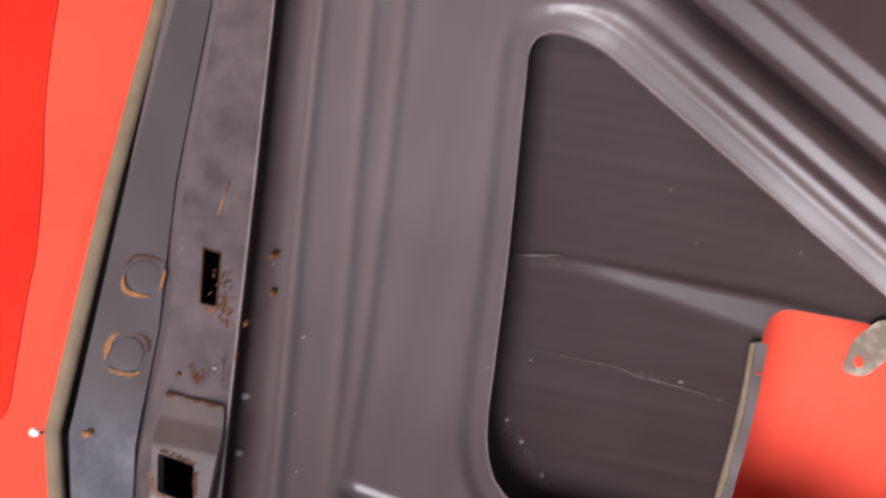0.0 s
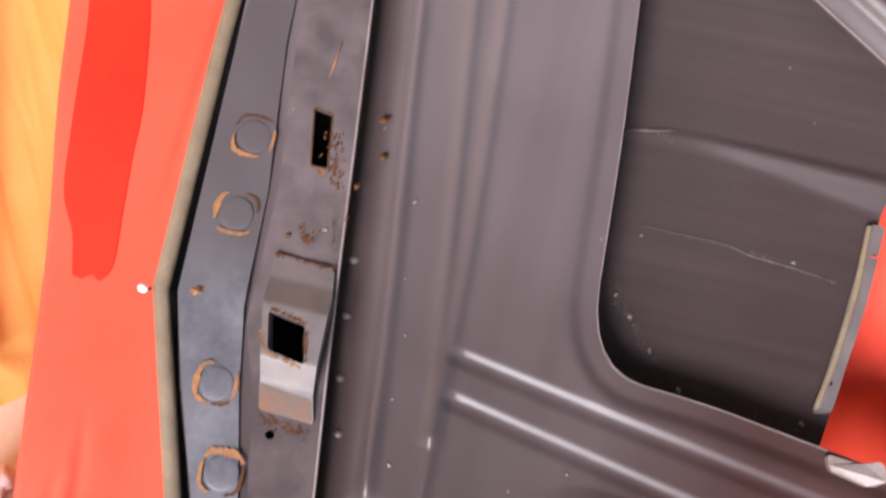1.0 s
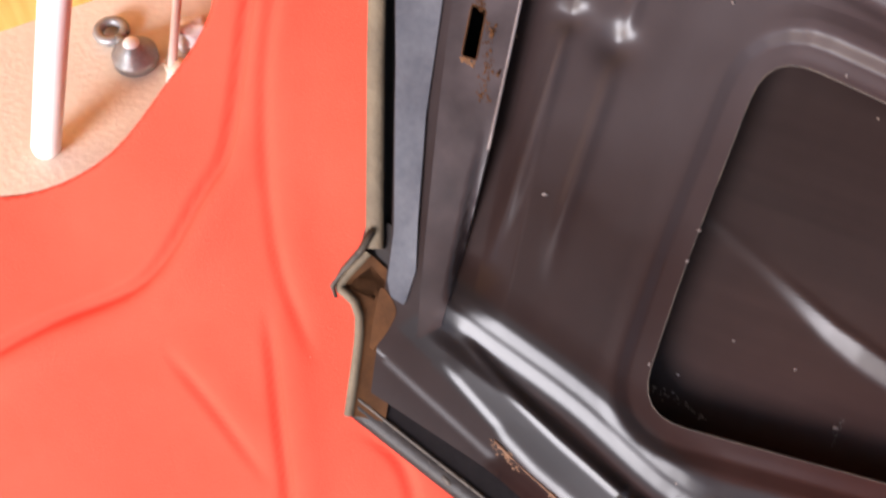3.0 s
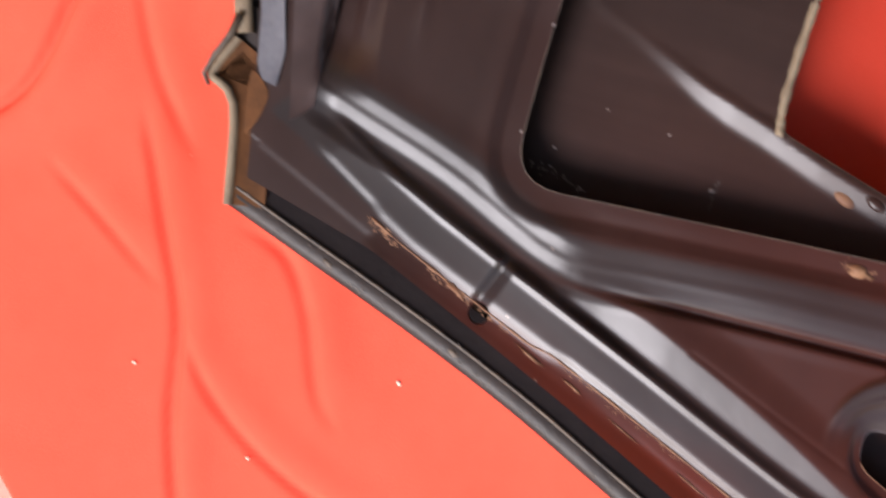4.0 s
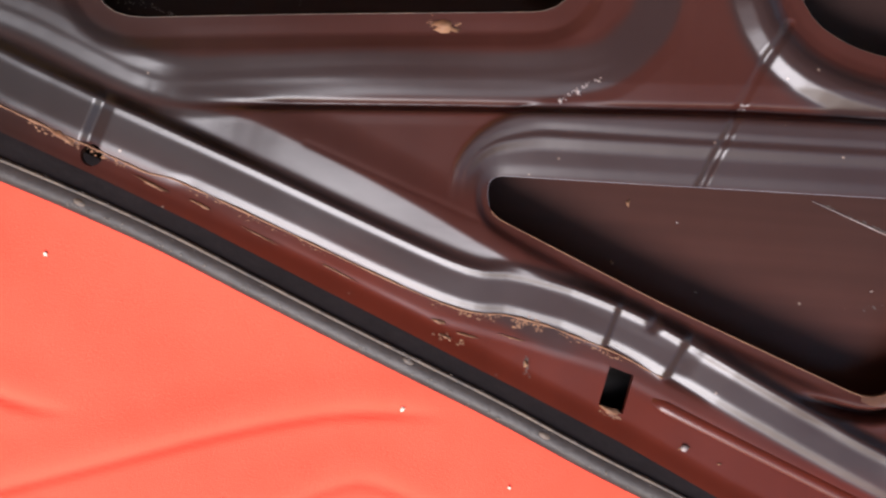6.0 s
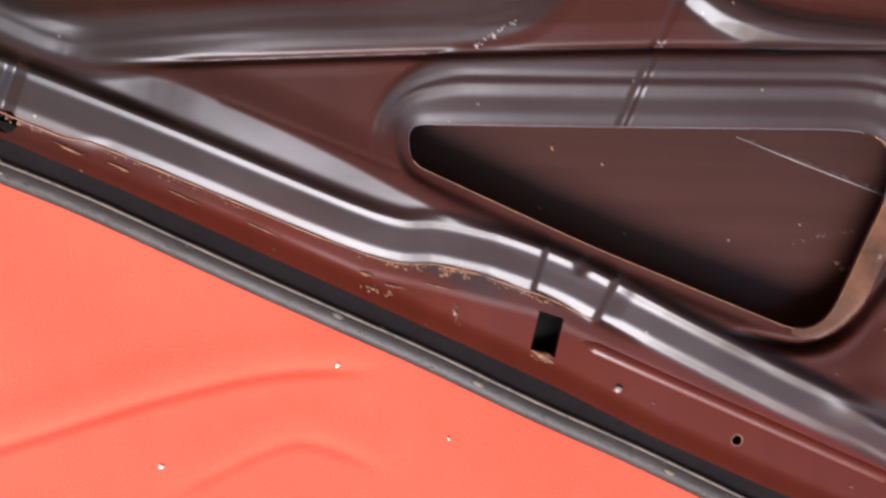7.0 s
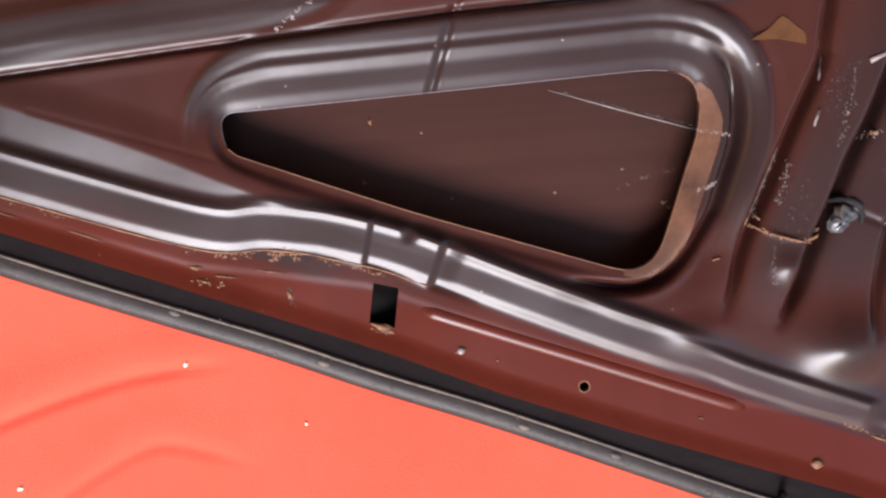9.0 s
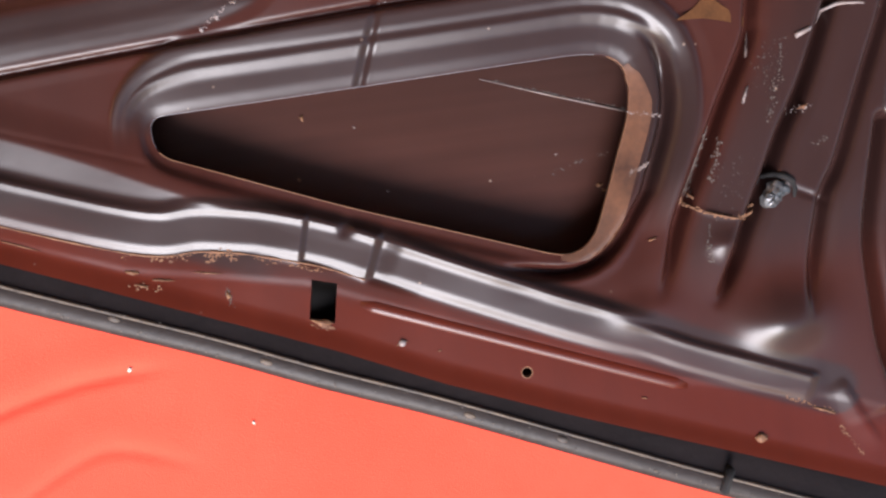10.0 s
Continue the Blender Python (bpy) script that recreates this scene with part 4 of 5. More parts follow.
def rust_crescent(u, v, w, r, wide, start, end, seed):
    """A ragged flat crescent of rust, thickest in its middle."""
    rnd = random.Random(seed)
    bm = bmesh.new()
    n = 26
    rows = []
    for k in range(n + 1):
        a = start + (end - start) * k / n
        h = wide * (0.25 + 0.75 * math.sin(math.pi * k / n)) * rnd.uniform(0.6, 1.3)
        c, q = math.cos(a), math.sin(a)
        box_r = r / max(abs(c) ** 4 + abs(q) ** 4, 0.3) ** 0.18
        rows.append([bm.verts.new((u + x * c, -w, v + x * q)) for x in (box_r - h * 0.5, box_r + h * 0.5 + rnd.uniform(0, 0.0008))])
    for (a, b), (c, d) in zip(rows, rows[1:]):
        bm.faces.new((a, b, d, c))
    return bm


# spot welds with rust round them on the side flange
for k, (u, v, r, spans) in enumerate(((-0.3555, 0.487, 0.0150, ((3.3, 5.2, 0.0034), (-0.6, 0.5, 0.0024), (0.8, 2.8, 0.0012))), (-0.3535, 0.427, 0.0150, ((2.1, 3.6, 0.0050), (4.0, 5.6, 0.0034), (0.2, 1.4, 0.0014))),
                                      (-0.3355, 0.302, 0.0145, ((1.9, 4.5, 0.0046), (-0.6, 0.7, 0.0026), (4.7, 5.6, 0.0026))), (-0.3155, 0.241, 0.0150, ((0.6, 2.6, 0.0060), (2.7, 4.4, 0.0030), (-1.2, 0.4, 0.0028))))):
    level = 0.0036
    weld = part("spot_weld", dome(u, v, level - 0.0002, r * 0.84, 0.0004, 1.0, 28), FLANGE, hood, "flat spot weld with a rusty rim")
    for q, (a, b, wide) in enumerate(spans):
        part("rust_ring", rust_crescent(u, v, level + 0.0006, r, wide, a, b, 31 * k + q), RUST if q < 2 else BROWNRUST, weld)
part("rust_spot", flake(-0.367, 0.364, 0.0030, 0.010, 0.007, 0.4, 5), RUST, hood)
# rust bleeding round the reinforcement
for k, (u, v, a, b, t) in enumerate(((-0.270, 0.466, 0.012, 0.007, 1.2), (-0.272, 0.440, 0.016, 0.005, 1.4), (-0.256, 0.205, 0.016, 0.006, 1.4), (-0.243, 0.180, 0.012, 0.005, 1.3), (-0.311, 0.419, 0.010, 0.007, 1.0), (-0.270, 0.330, 0.02, 0.003, 1.4))):
    part("rust_bloom", flake(u, v, 0.0062, a * 0.5, b * 0.6, t, 20 + k, 0.0002), BROWNRUST, plate)
def plate_levels(pts):
    return [0.0064] * len(pts)


for line, wide, count, size, mat, seed in (([(-0.296, 0.505), (-0.290, 0.480), (-0.285, 0.462)], 0.0035, 46, 0.0024, BROWNRUST, 801), ([(-0.303, 0.470), (-0.297, 0.4705)], 0.0010, 18, 0.0020, RUST, 802), ([(-0.304, 0.430), (-0.298, 0.418), (-0.292, 0.424)], 0.0022, 30, 0.0020, BROWNRUST, 803),
                                           ([(-0.280, 0.440), (-0.276, 0.415)], 0.0014, 30, 0.0026, CHALK, 804), ([(-0.272, 0.226), (-0.268, 0.216)], 0.0016, 16, 0.0018, BROWNRUST, 805), ([(-0.270, 0.182), (-0.261, 0.181)], 0.0008, 16, 0.0020, RUST, 806),
                                           ([(-0.258, 0.210), (-0.252, 0.185), (-0.247, 0.160)], 0.0022, 36, 0.0020, BROWNRUST, 807), ([(-0.300, 0.284), (-0.262, 0.282)], 0.0024, 40, 0.0022, BROWNRUST, 808)):
    scuff("rust_bloom", line, plate_levels, wide, count, size, mat, seed)
for line, count, seed in (([(-0.3065, 0.362), (-0.281, 0.3575)], 26, 811), ([(-0.3095, 0.345), (-0.3045, 0.332)], 20, 812), ([(-0.2785, 0.352), (-0.2735, 0.331)], 24, 813), ([(-0.303, 0.331), (-0.276, 0.326)], 26, 814), ([(-0.316, 0.403), (-0.272, 0.401)], 24, 815)):
    scuff("rust_bloom", line, lambda pts: [float(bracket_height(0.0, q[1])) + 0.0003 for q in pts], 0.0008, count, 0.0020, BROWNRUST if seed % 2 else RUST, seed)
part("slit", flake(-0.309, 0.560, 0.0062, 0.036, 0.0016, 1.48, 31, 0.0004), RUST, plate)
for u, v in ((-0.264, 0.523), (-0.258, 0.494)):
    part("rust_bloom", flake(u, v, max(on_panel(u, v), -0.004) + 0.0004, 0.008, 0.006, 0.6, int(v * 1000)), BROWNRUST, hood)
# studs in the channel and specks on the panel
for u, v in ((-0.262, 0.415), (-0.257, 0.373), (-0.251, 0.327), (-0.242, 0.287)):
    part("weld_stud", dome(u, v, on_panel(u, v), 0.0042, 0.0022, 0.8), PLATE, hood)
for k, (u, v, r) in enumerate(((-0.226, 0.465, 0.0040), (-0.220, 0.408, 0.0025), (-0.210, 0.367, 0.0028), (-0.209, 0.320, 0.0028), (-0.200, 0.274, 0.0042), (-0.113, 0.275, 0.0030), (-0.075, 0.296, 0.0030),
                               (-0.285, 0.429, 0.0040), (-0.186, 0.115, 0.0035), (-0.0815, 0.127, 0.0030), (-0.0815, 0.105, 0.0030), (-0.081, 0.031, 0.0028), (-0.028, 0.254, 0.0025), (0.239, -0.033, 0.0040), (0.250, -0.026, 0.0050), (0.263, -0.018, 0.0030))):
    w = 0.0062 if k == 7 else on_panel(u, v)
    part("primer_chip", flake(u, v, w + 0.0003, r * 2 * WEAR, r * 1.1 * WEAR, 1.1 + 0.3 * k, 60 + k), BARE, hood)
# straight bead pressed into the flange
bead = [(0.320 + 0.222 * k / 24, -0.230 - 0.090 * k / 24) for k in range(25)]
part("flange_bead", tube_mesh([(u, -w + 0.0067, v) for (u, v), w in zip(bead, panel_levels(bead))], [0.0069] + [0.0081] * 23 + [0.0069], 48), PAINT, hood)
# worn tan wash on the flange of the third opening
ring = [p for p in OPEN_C if 0.9 * p[0] - 0.45 * p[1] > 0.505]
mid = Vector((0.40, -0.135))
outer = []
for k, p in enumerate(ring):
    a, b = Vector(ring[max(k - 1, 0)]), Vector(ring[min(k + 1, len(ring) - 1)])
    t = (b - a).normalized()
    wide = 0.0155 * min(1, 0.25 + 2.2 * min(k, len(ring) - 1 - k) / len(ring))
    outer.append((p[0] - t.y * wide * (1 if (Vector(p) - mid).dot(Vector((-t.y, t.x))) > 0 else -1), p[1] + t.x * wide * (1 if (Vector(p) - mid).dot(Vector((-t.y, t.x))) > 0 else -1)))
wash = ring + outer[::-1]
pressed("worn_flange", wash, [], lambda U, V: panel_height(U, V) + 0.0004, WASH, panel, 0.002, 0.0004, "flange rubbed to a tan sheen")
# chips and marks along the lower flange
LOW_MARKS = ((-0.092, -0.0845, 0.026, 0.008, -0.5), (-0.029, -0.112, 0.030, 0.004, -0.4), (0.005, -0.123, 0.020, 0.003, -0.4), (0.045, -0.140, 0.03, 0.002, -0.4), (0.099, -0.160, 0.030, 0.002, -0.4), (0.170, -0.188, 0.012, 0.005, -0.2), (0.190, -0.196, 0.018, 0.003, -0.2),
             (0.176, -0.198, 0.010, 0.003, -0.3), (0.221, -0.195, 0.022, 0.002, -0.2), (0.232, -0.212, 0.004, 0.009, 0.1), (0.345, -0.261, 0.009, 0.006, 0.2), (0.370, -0.270, 0.004, 0.002, 0.2), (0.2925, -0.2395, 0.018, 0.008, -0.3), (0.591, -0.365, 0.013, 0.008, 0.0),
             (0.510, -0.324, 0.006, 0.002, -0.3), (0.158, 0.009, 0.024, 0.012, -0.1), (0.640, -0.352, 0.022, 0.004, -0.4))
for k, (u, v, a, b, t) in enumerate(LOW_MARKS):
    part("primer_chip", flake(u, v, on_panel(u, v) + 0.0004, a * 0.8, b * WEAR, t, 100 + k), CHIP, hood)
part("screw_head", dome(0.591, -0.365, on_panel(0.591, -0.365) + 0.0008, 0.0036, 0.0024), CHIP, hood, "rusty screw head")
part("screw_head", dome(0.345, -0.261, on_panel(0.345, -0.261) + 0.0008, 0.0026, 0.0018), BARE, hood)
edge_wire("drilled_hole_rim", ring_of(0.429, -0.294, 0.0040), panel_height, 0.0007, CHIP)
# wear on the skin seen through the openings
for k, (u, v, r) in enumerate(((0.063, 0.491, 0.0035), (-0.054, 0.486, 0.0025), (-0.064, 0.437, 0.0035), (-0.050, 0.423, 0.0045), (-0.031, 0.401, 0.0040), (-0.004, 0.376, 0.0045), (0.090, 0.372, 0.0040), (-0.058, 0.027, 0.0025), (-0.031, 0.063, 0.0020), (0.054, 0.031, 0.0040), (0.015, 0.059, 0.0020),
                               (0.094, 0.075, 0.0020), (0.296, -0.099, 0.0040), (0.332, -0.110, 0.0020), (0.289, -0.142, 0.0030), (0.350, -0.158, 0.0020), (0.503, -0.173, 0.0040), (0.474, -0.147, 0.0020))):
    part("skin_chip", flake(u, v, on_skin(u, v) + 0.0004, r * 2.2 * WEAR, r * 1.3 * WEAR, 0.4 * k, 200 + k), CHIP if k in (12, 14, 16) else BARE, hood)
for name, pts, rad in (("scratch", [(-0.054, 0.494), (0.013, 0.4935), (0.030, 0.489), (0.063, 0.487), (0.105, 0.482)], [0.0002, 0.0005, 0.0009, 0.0006, 0.0003]), ("scratch", [(0.425, -0.087), (0.476, -0.105), (0.533, -0.124)], [0.0003, 0.0007, 0.0010]),
                       ("scratch", [(-0.086, 0.5655), (-0.06, 0.570), (-0.045, 0.5735)], [0.0009, 0.0011, 0.0008])):
    part(name, tube_mesh([(u, -on_skin(u, v) - 0.0004, v) for u, v in pts], rad, 6), BARE if pts[0][0] > 0.4 else CHALK, hood)
# weld bead where strap and skin meet below the cut-out
part("weld_bead", dome(0.140, 0.052, on_skin(0.140, 0.052), 0.008, 0.002, 0.5, 14, -0.4), CHIP, hood, "rusty weld bead")
part("weld_bead", dome(0.160, 0.055, on_skin(0.160, 0.055), 0.008, 0.0025, 0.5, 14, -0.4), SKIN, hood)

# strip screwed along the cut-out
STRIP = [(0.1135, 0.532), (0.1245, 0.532), (0.1205, 0.470), (0.1085, 0.384), (0.0955, 0.381), (0.1040, 0.440)]
strip = pressed("cutout_strip", rounded(STRIP, 0.003), [ring_of(0.1190, 0.508, 0.0020, 12), ring_of(0.1040, 0.406, 0.0020, 12)], lambda U, V: on_skin(0.11, 0.45) + 0.006 + 0.0006 * np.sin(V * 130), BRACKET, hood, 0.0022, 0.005, "scraped steel strip along the cut-out")
edge_wire("glue_line", [(0.1128, 0.530), (0.1110, 0.480), (0.1040, 0.420), (0.0965, 0.384), (0.0975, 0.386), (0.1050, 0.422), (0.1118, 0.480)], lambda U, V: np.full(U.shape, on_skin(0.11, 0.45) + 0.0058), 0.0024, SEALER)
glue = curve([(0.0855, 0.080), (0.0815, 0.105), (0.0805, 0.150), (0.081, 0.200), (0.087, 0.260), (0.098, 0.330)], 12)
part("glue_line", tube_mesh([(u - 0.001, -on_skin(u, v) + 0.0012, v) for u, v in glue], [0.0034 + 0.0016 * noise.noise(Vector((k * 0.35, 2.0, 0))) for k in range(len(glue))], 8), SEALER, hood, "ragged tan glue along the cut-out")
# lever at the cut-out
lever = bmesh.new()
ring0, ring1 = [], []
for x, z in rounded([(0.180, 0.520), (0.198, 0.518), (0.222, 0.545), (0.224, 0.562), (0.205, 0.566), (0.186, 0.545)], 0.007):
    ring0.append(lever.verts.new((x, 0.026, z))); ring1.append(lever.verts.new((x, 0.029, z)))
lever.faces.new(ring0); lever.faces.new(ring1[::-1])
for k in range(len(ring0)):
    lever.faces.new((ring0[k], ring0[(k + 1) % len(ring0)], ring1[(k + 1) % len(ring0)], ring1[k]))
lever_ob = part("hinge_lug", lever, SMUDGED, hood, "scuffed steel lug with a hole", False)
part("lug_hole", dome(0.192, 0.529, -0.0258, 0.0042, 0.0004), CLOTHRED, lever_ob)
# tab below the first opening
tab = bmesh.new()
low, top = [], []
for x, z in rounded([(0.100, 0.351), (0.124, 0.349), (0.137, 0.354), (0.143, 0.341), (0.132, 0.334), (0.104, 0.340)], 0.004):
    top.append(tab.verts.new((x, -0.004 - 0.35 * max(0, x - 0.118), z))); low.append(tab.verts.new((x, 0.004, z)))
tab.faces.new(top)
for k in range(len(top)):
    tab.faces.new((low[k], low[(k + 1) % len(top)], top[(k + 1) % len(top)], top[k]))
part("bent_tab", tab, BARE, hood, "bent bare steel tab", False)
# tan wear along the lower edge of the rib
seam, run = [], 0.0
for p, q in zip(RIB, RIB[1:]):
    t = (Vector(q) - Vector(p)).normalized()
    run += (Vector(q) - Vector(p)).length
    if 0.075 < run < 0.60:
        off = 0.0165 * (1.20 if run < 0.222 else 1.0) - float(rib_shift(run))
        seam.append((p[0] + t.y * off, p[1] - t.x * off))
seam = curve(seam, 4)
grow = random.Random(11)
part("worn_seam", tube_mesh([(u, -w - 0.0001, v) for (u, v), w in zip(seam, panel_levels(seam))], [max(0.0002, 0.0007 + 0.0008 * noise.noise(Vector((k * 0.21, 0, 0))) + grow.uniform(-0.0002, 0.0003)) for k in range(len(seam))], 6), CHIP, hood, "tan wear along the rib's foot")
# patches of tan wear along the rib's foot
for lo, hi, count, wide, size in ((0, 10, 40, 0.0016, 0.0026), (14, 34, 70, 0.0013, 0.0026), (40, 60, 36, 0.0010, 0.0022), (66, 84, 40, 0.0012, 0.0024), (88, 96, 40, 0.0020, 0.0032), (98, 118, 36, 0.0012, 0.0026)):
    trail = [seam[min(k, len(seam) - 1)] for k in range(int(lo * len(seam) / 130), int(hi * len(seam) / 130) + 1, 4)]
    if len(trail) > 1:
        scuff("wear_patch", [(u - 0.0008, v - 0.0022) for u, v in trail], panel_levels, wide, count // 2, size * 0.7, CHIP, 700 + lo)
scuff("wear_patch", [(0.168, -0.196), (0.190, -0.203)], panel_levels, 0.0016, 9, 0.0017, CHIP, 741)
scuff("wear_patch", [(0.232, -0.207), (0.233, -0.219)], panel_levels, 0.0010, 11, 0.0016, CHALK, 742)
scuff("wear_patch", [(0.285, -0.2405), (0.300, -0.2445)], panel_levels, 0.0007, 15, 0.0016, CHIP, 743)
# scuffs on the straps of the web
scuff("scuff", [(0.5765, -0.1416), (0.566, -0.165), (0.5584, -0.1837)], panel_levels, 0.0018, 75, 0.0022, CHALK, 744, "pale scuff on the strap")
scuff("scuff", [(0.583, -0.150), (0.572, -0.180)], panel_levels, 0.0012, 20, 0.0016, CHALK, 745)
scuff("scuff", [(0.634, -0.085), (0.627, -0.110), (0.6178, -0.140)], panel_levels, 0.0016, 30, 0.0014, CHALK, 746)
scuff("scuff", [(0.622, -0.088), (0.616, -0.118)], panel_levels, 0.0050, 23, 0.0010, CHALK, 747)
scuff("scuff", [(0.594, -0.166), (0.584, -0.198)], panel_levels, 0.0060, 23, 0.0010, CHALK, 748)
scuff("scuff", [(0.5705, -0.205), (0.5660, -0.222), (0.5690, -0.236)], panel_levels, 0.0012, 22, 0.0013, CHALK, 749)
scuff("weld_seam", [(0.551, -0.187), (0.560, -0.195), (0.579, -0.203), (0.596, -0.205), (0.606, -0.200)], panel_levels, 0.0006, 60, 0.0024, CHIP, 770, "tan ragged weld seam")
scuff("scuff", [(0.521, -0.123), (0.545, -0.128)], panel_levels, 0.0006, 16, 0.0024, BARE, 771)
scuff("scuff", [(0.517, -0.165), (0.532, -0.160)], panel_levels, 0.0006, 16, 0.0022, BARE, 772)
scuff("scuff", [(0.638, -0.137), (0.650, -0.133)], panel_levels, 0.0015, 13, 0.0014, BARE, 750)
scuff("scuff", [(0.648, -0.160), (0.657, -0.158)], panel_levels, 0.0018, 9, 0.0012, CHALK, 751)
scuff("scuff", [(0.690, -0.20), (0.682, -0.235)], panel_levels, 0.0010, 13, 0.0012, CHALK, 752)
scuff("wear_patch", [(0.614, -0.339), (0.648, -0.354)], panel_levels, 0.0008, 18, 0.0016, CHIP, 753)
scuff("wear_patch", [(0.651, -0.366), (0.6655, -0.388)], panel_levels, 0.0008, 13, 0.0014, CHIP, 754)
scuff("wear_patch", [(0.238, -0.0345), (0.252, -0.0235), (0.264, -0.0165)], panel_levels, 0.0008, 17, 0.0014, BARE, 755)
scuff("wear_patch", [(0.146, 0.013), (0.158, 0.008), (0.168, 0.012)], panel_levels, 0.0014, 18, 0.0013, CHIP, 756)
scuff("scuff", [(0.470, -0.160), (0.500, -0.152), (0.512, -0.152)], skin_levels, 0.0010, 11, 0.0014, CHALK, 757)
scuff("scuff", [(0.432, -0.089), (0.476, -0.1035), (0.531, -0.1215)], skin_levels, 0.0005, 44, 0.0014, CHALK, 759)
scuff("scuff", [(0.505, -0.176), (0.516, -0.180)], skin_levels, 0.0008, 7, 0.0014, CHIP, 758)
# scuffs on the skin inside the first two openings
scuff("scuff", [(-0.066, 0.450), (-0.062, 0.430), (-0.050, 0.420)], skin_levels, 0.0024, 30, 0.0012, CHALK, 760)
scuff("scuff", [(-0.046, 0.418), (-0.034, 0.400), (-0.022, 0.396)], skin_levels, 0.0024, 35, 0.0012, CHALK, 761)
scuff("scuff", [(-0.012, 0.386), (0.030, 0.376), (0.090, 0.366)], skin_levels, 0.0022, 45, 0.0012, CHALK, 762)
scuff("scuff", [(-0.085, 0.566), (-0.060, 0.569), (-0.042, 0.562)], skin_levels, 0.0010, 23, 0.0014, CHALK, 763)
scuff("scuff", [(0.030, 0.491), (0.060, 0.487), (0.104, 0.481)], skin_levels, 0.0009, 30, 0.0016, CHALK, 764)
scuff("scuff", [(-0.072, 0.012), (-0.050, 0.010), (-0.030, 0.004)], skin_levels, 0.0012, 25, 0.0016, BARE, 765)
scuff("scuff", [(0.055, 0.020), (0.056, 0.040)], skin_levels, 0.0012, 11, 0.0013, CHALK, 766)
# welded strap, flakes and blob on the middle web
WEB = ((0.609, -0.093, 0.026, 0.0022, 1.45), (0.603, -0.121, 0.012, 0.0026, 1.2), (0.645, -0.134, 0.010, 0.004, 0.3), (0.528, -0.213, 0.006, 0.002, 0.3), (0.561, -0.188, 0.018, 0.003, -0.7), (0.583, -0.204, 0.028, 0.0022, -0.3), (0.604, -0.204, 0.014, 0.0026, 0.5))
for k, (u, v, a, b, t) in enumerate(WEB):
    part("paint_flake", flake(u, v, on_panel(u, v) + 0.0005, a, b * 0.7, t, 300 + k, 0.0008), BARE if k in (0, 1) else CHIP, hood)
blob = dome(0.618, -0.192, on_panel(0.618, -0.192) - 0.001, 0.012, 0.006, 0.6, 22, 0.7)
for v in blob.verts:
    v.co += Vector((random.uniform(-1, 1), random.uniform(-1, 1), random.uniform(-1, 1))) * 0.0016
weld = part("weld_blob", blob, WELD, hood, "lumpy dark weld with a bright core")
ring = [(0.619 + 0.0135 * math.cos(a), -0.1905 + 0.0115 * math.sin(a)) for a in (2.5, 2.0, 1.5, 1.0, 0.5, 0.0, -0.5)]
part("weld_collar", tube_mesh([(u, -on_panel(u, v) - 0.0012, v) for u, v in ring], [0.0010, 0.0020, 0.0024, 0.0024, 0.0024, 0.0020, 0.0010], 8), BLACK, weld, "black raised collar of the weld")
part("torn_seam", tube_mesh([(u, -on_panel(u, v) - 0.0006, v) for u, v in ((0.642, -0.085), (0.652, -0.081), (0.661, -0.076), (0.669, -0.069), (0.676, -0.066), (0.690, -0.067), (0.707, -0.071))], [0.0022, 0.0014, 0.0011, 0.0018, 0.0016, 0.001, 0.0008], 6), BARE, hood)
tri = bmesh.new()
tri.faces.new([tri.verts.new((x, -on_panel(x, z) - 0.0012, z)) for x, z in ((0.5583, -0.0647), (0.5715, -0.0585), (0.5821, -0.0495), (0.5866, -0.0525), (0.5936, -0.0592), (0.6080, -0.0674), (0.6068, -0.0736), (0.5931, -0.0690), (0.5785, -0.0653))])
part("paint_flake", tri, BROWNRUST, hood)
# hem details: rubber stop, bumps and screw
for u, v in ((0.386, -0.321), (0.250, -0.263), (0.152, -0.219), (0.450, -0.348), (-0.183, -0.097), (-0.080, -0.129)):
    part("hem_bump", dome(u, v, -0.0102, 0.0045, 0.0013, 0.5, 12, -0.45), EDGE, hood)
for k, offset in enumerate((0.006, 0.0145)):
    trail = []
    for p, q in zip(RIM_LOW[::3], RIM_LOW[1::3]):
        t = (Vector(q) - Vector(p)).normalized()
        trail.append((p[0] - t.y * offset, p[1] + t.x * offset))
    scuff("hem_dust", trail, lambda pts: [-0.0098 if offset < 0.01 else -0.0093] * len(pts), 0.0012, 90, 0.0013, CHALK if k else EDGE, 830 + k)
clip = bmesh.new()
bmesh.ops.create_cube(clip, size=1, matrix=Matrix.Translation((0.566, 0.008, -0.395)) @ pose(0, 0, 0, 0, 22, 0) @ Matrix.Diagonal((0.005, 0.010, 0.020, 1)))
bmesh.ops.bevel(clip, geom=clip.edges[:], offset=0.001, segments=2, affect="EDGES")
part("hem_clip", clip, BLACK, hood)
part("side_screw", dome(-0.4085, 0.358, -0.004, 0.0042, 0.004, 0.8), WHITE, hood, "small bright screw head")
part("screw_slot", dome(-0.4035, 0.3585, -0.0038, 0.0016, 0.001), BLACK, hood)
# folded tip and rust at the lower corner
part("folded_tip", tube_mesh([(-0.2905, 0.002, 0.050), (-0.2935, 0.001, 0.034), (-0.3005, 0.001, 0.018), (-0.3045, 0.003, 0.004), (-0.300, 0.006, -0.003)], [0.0030, 0.0026, 0.0022, 0.0020, 0.0015], 8), EDGE, hood, "worn folded corner of the hem")
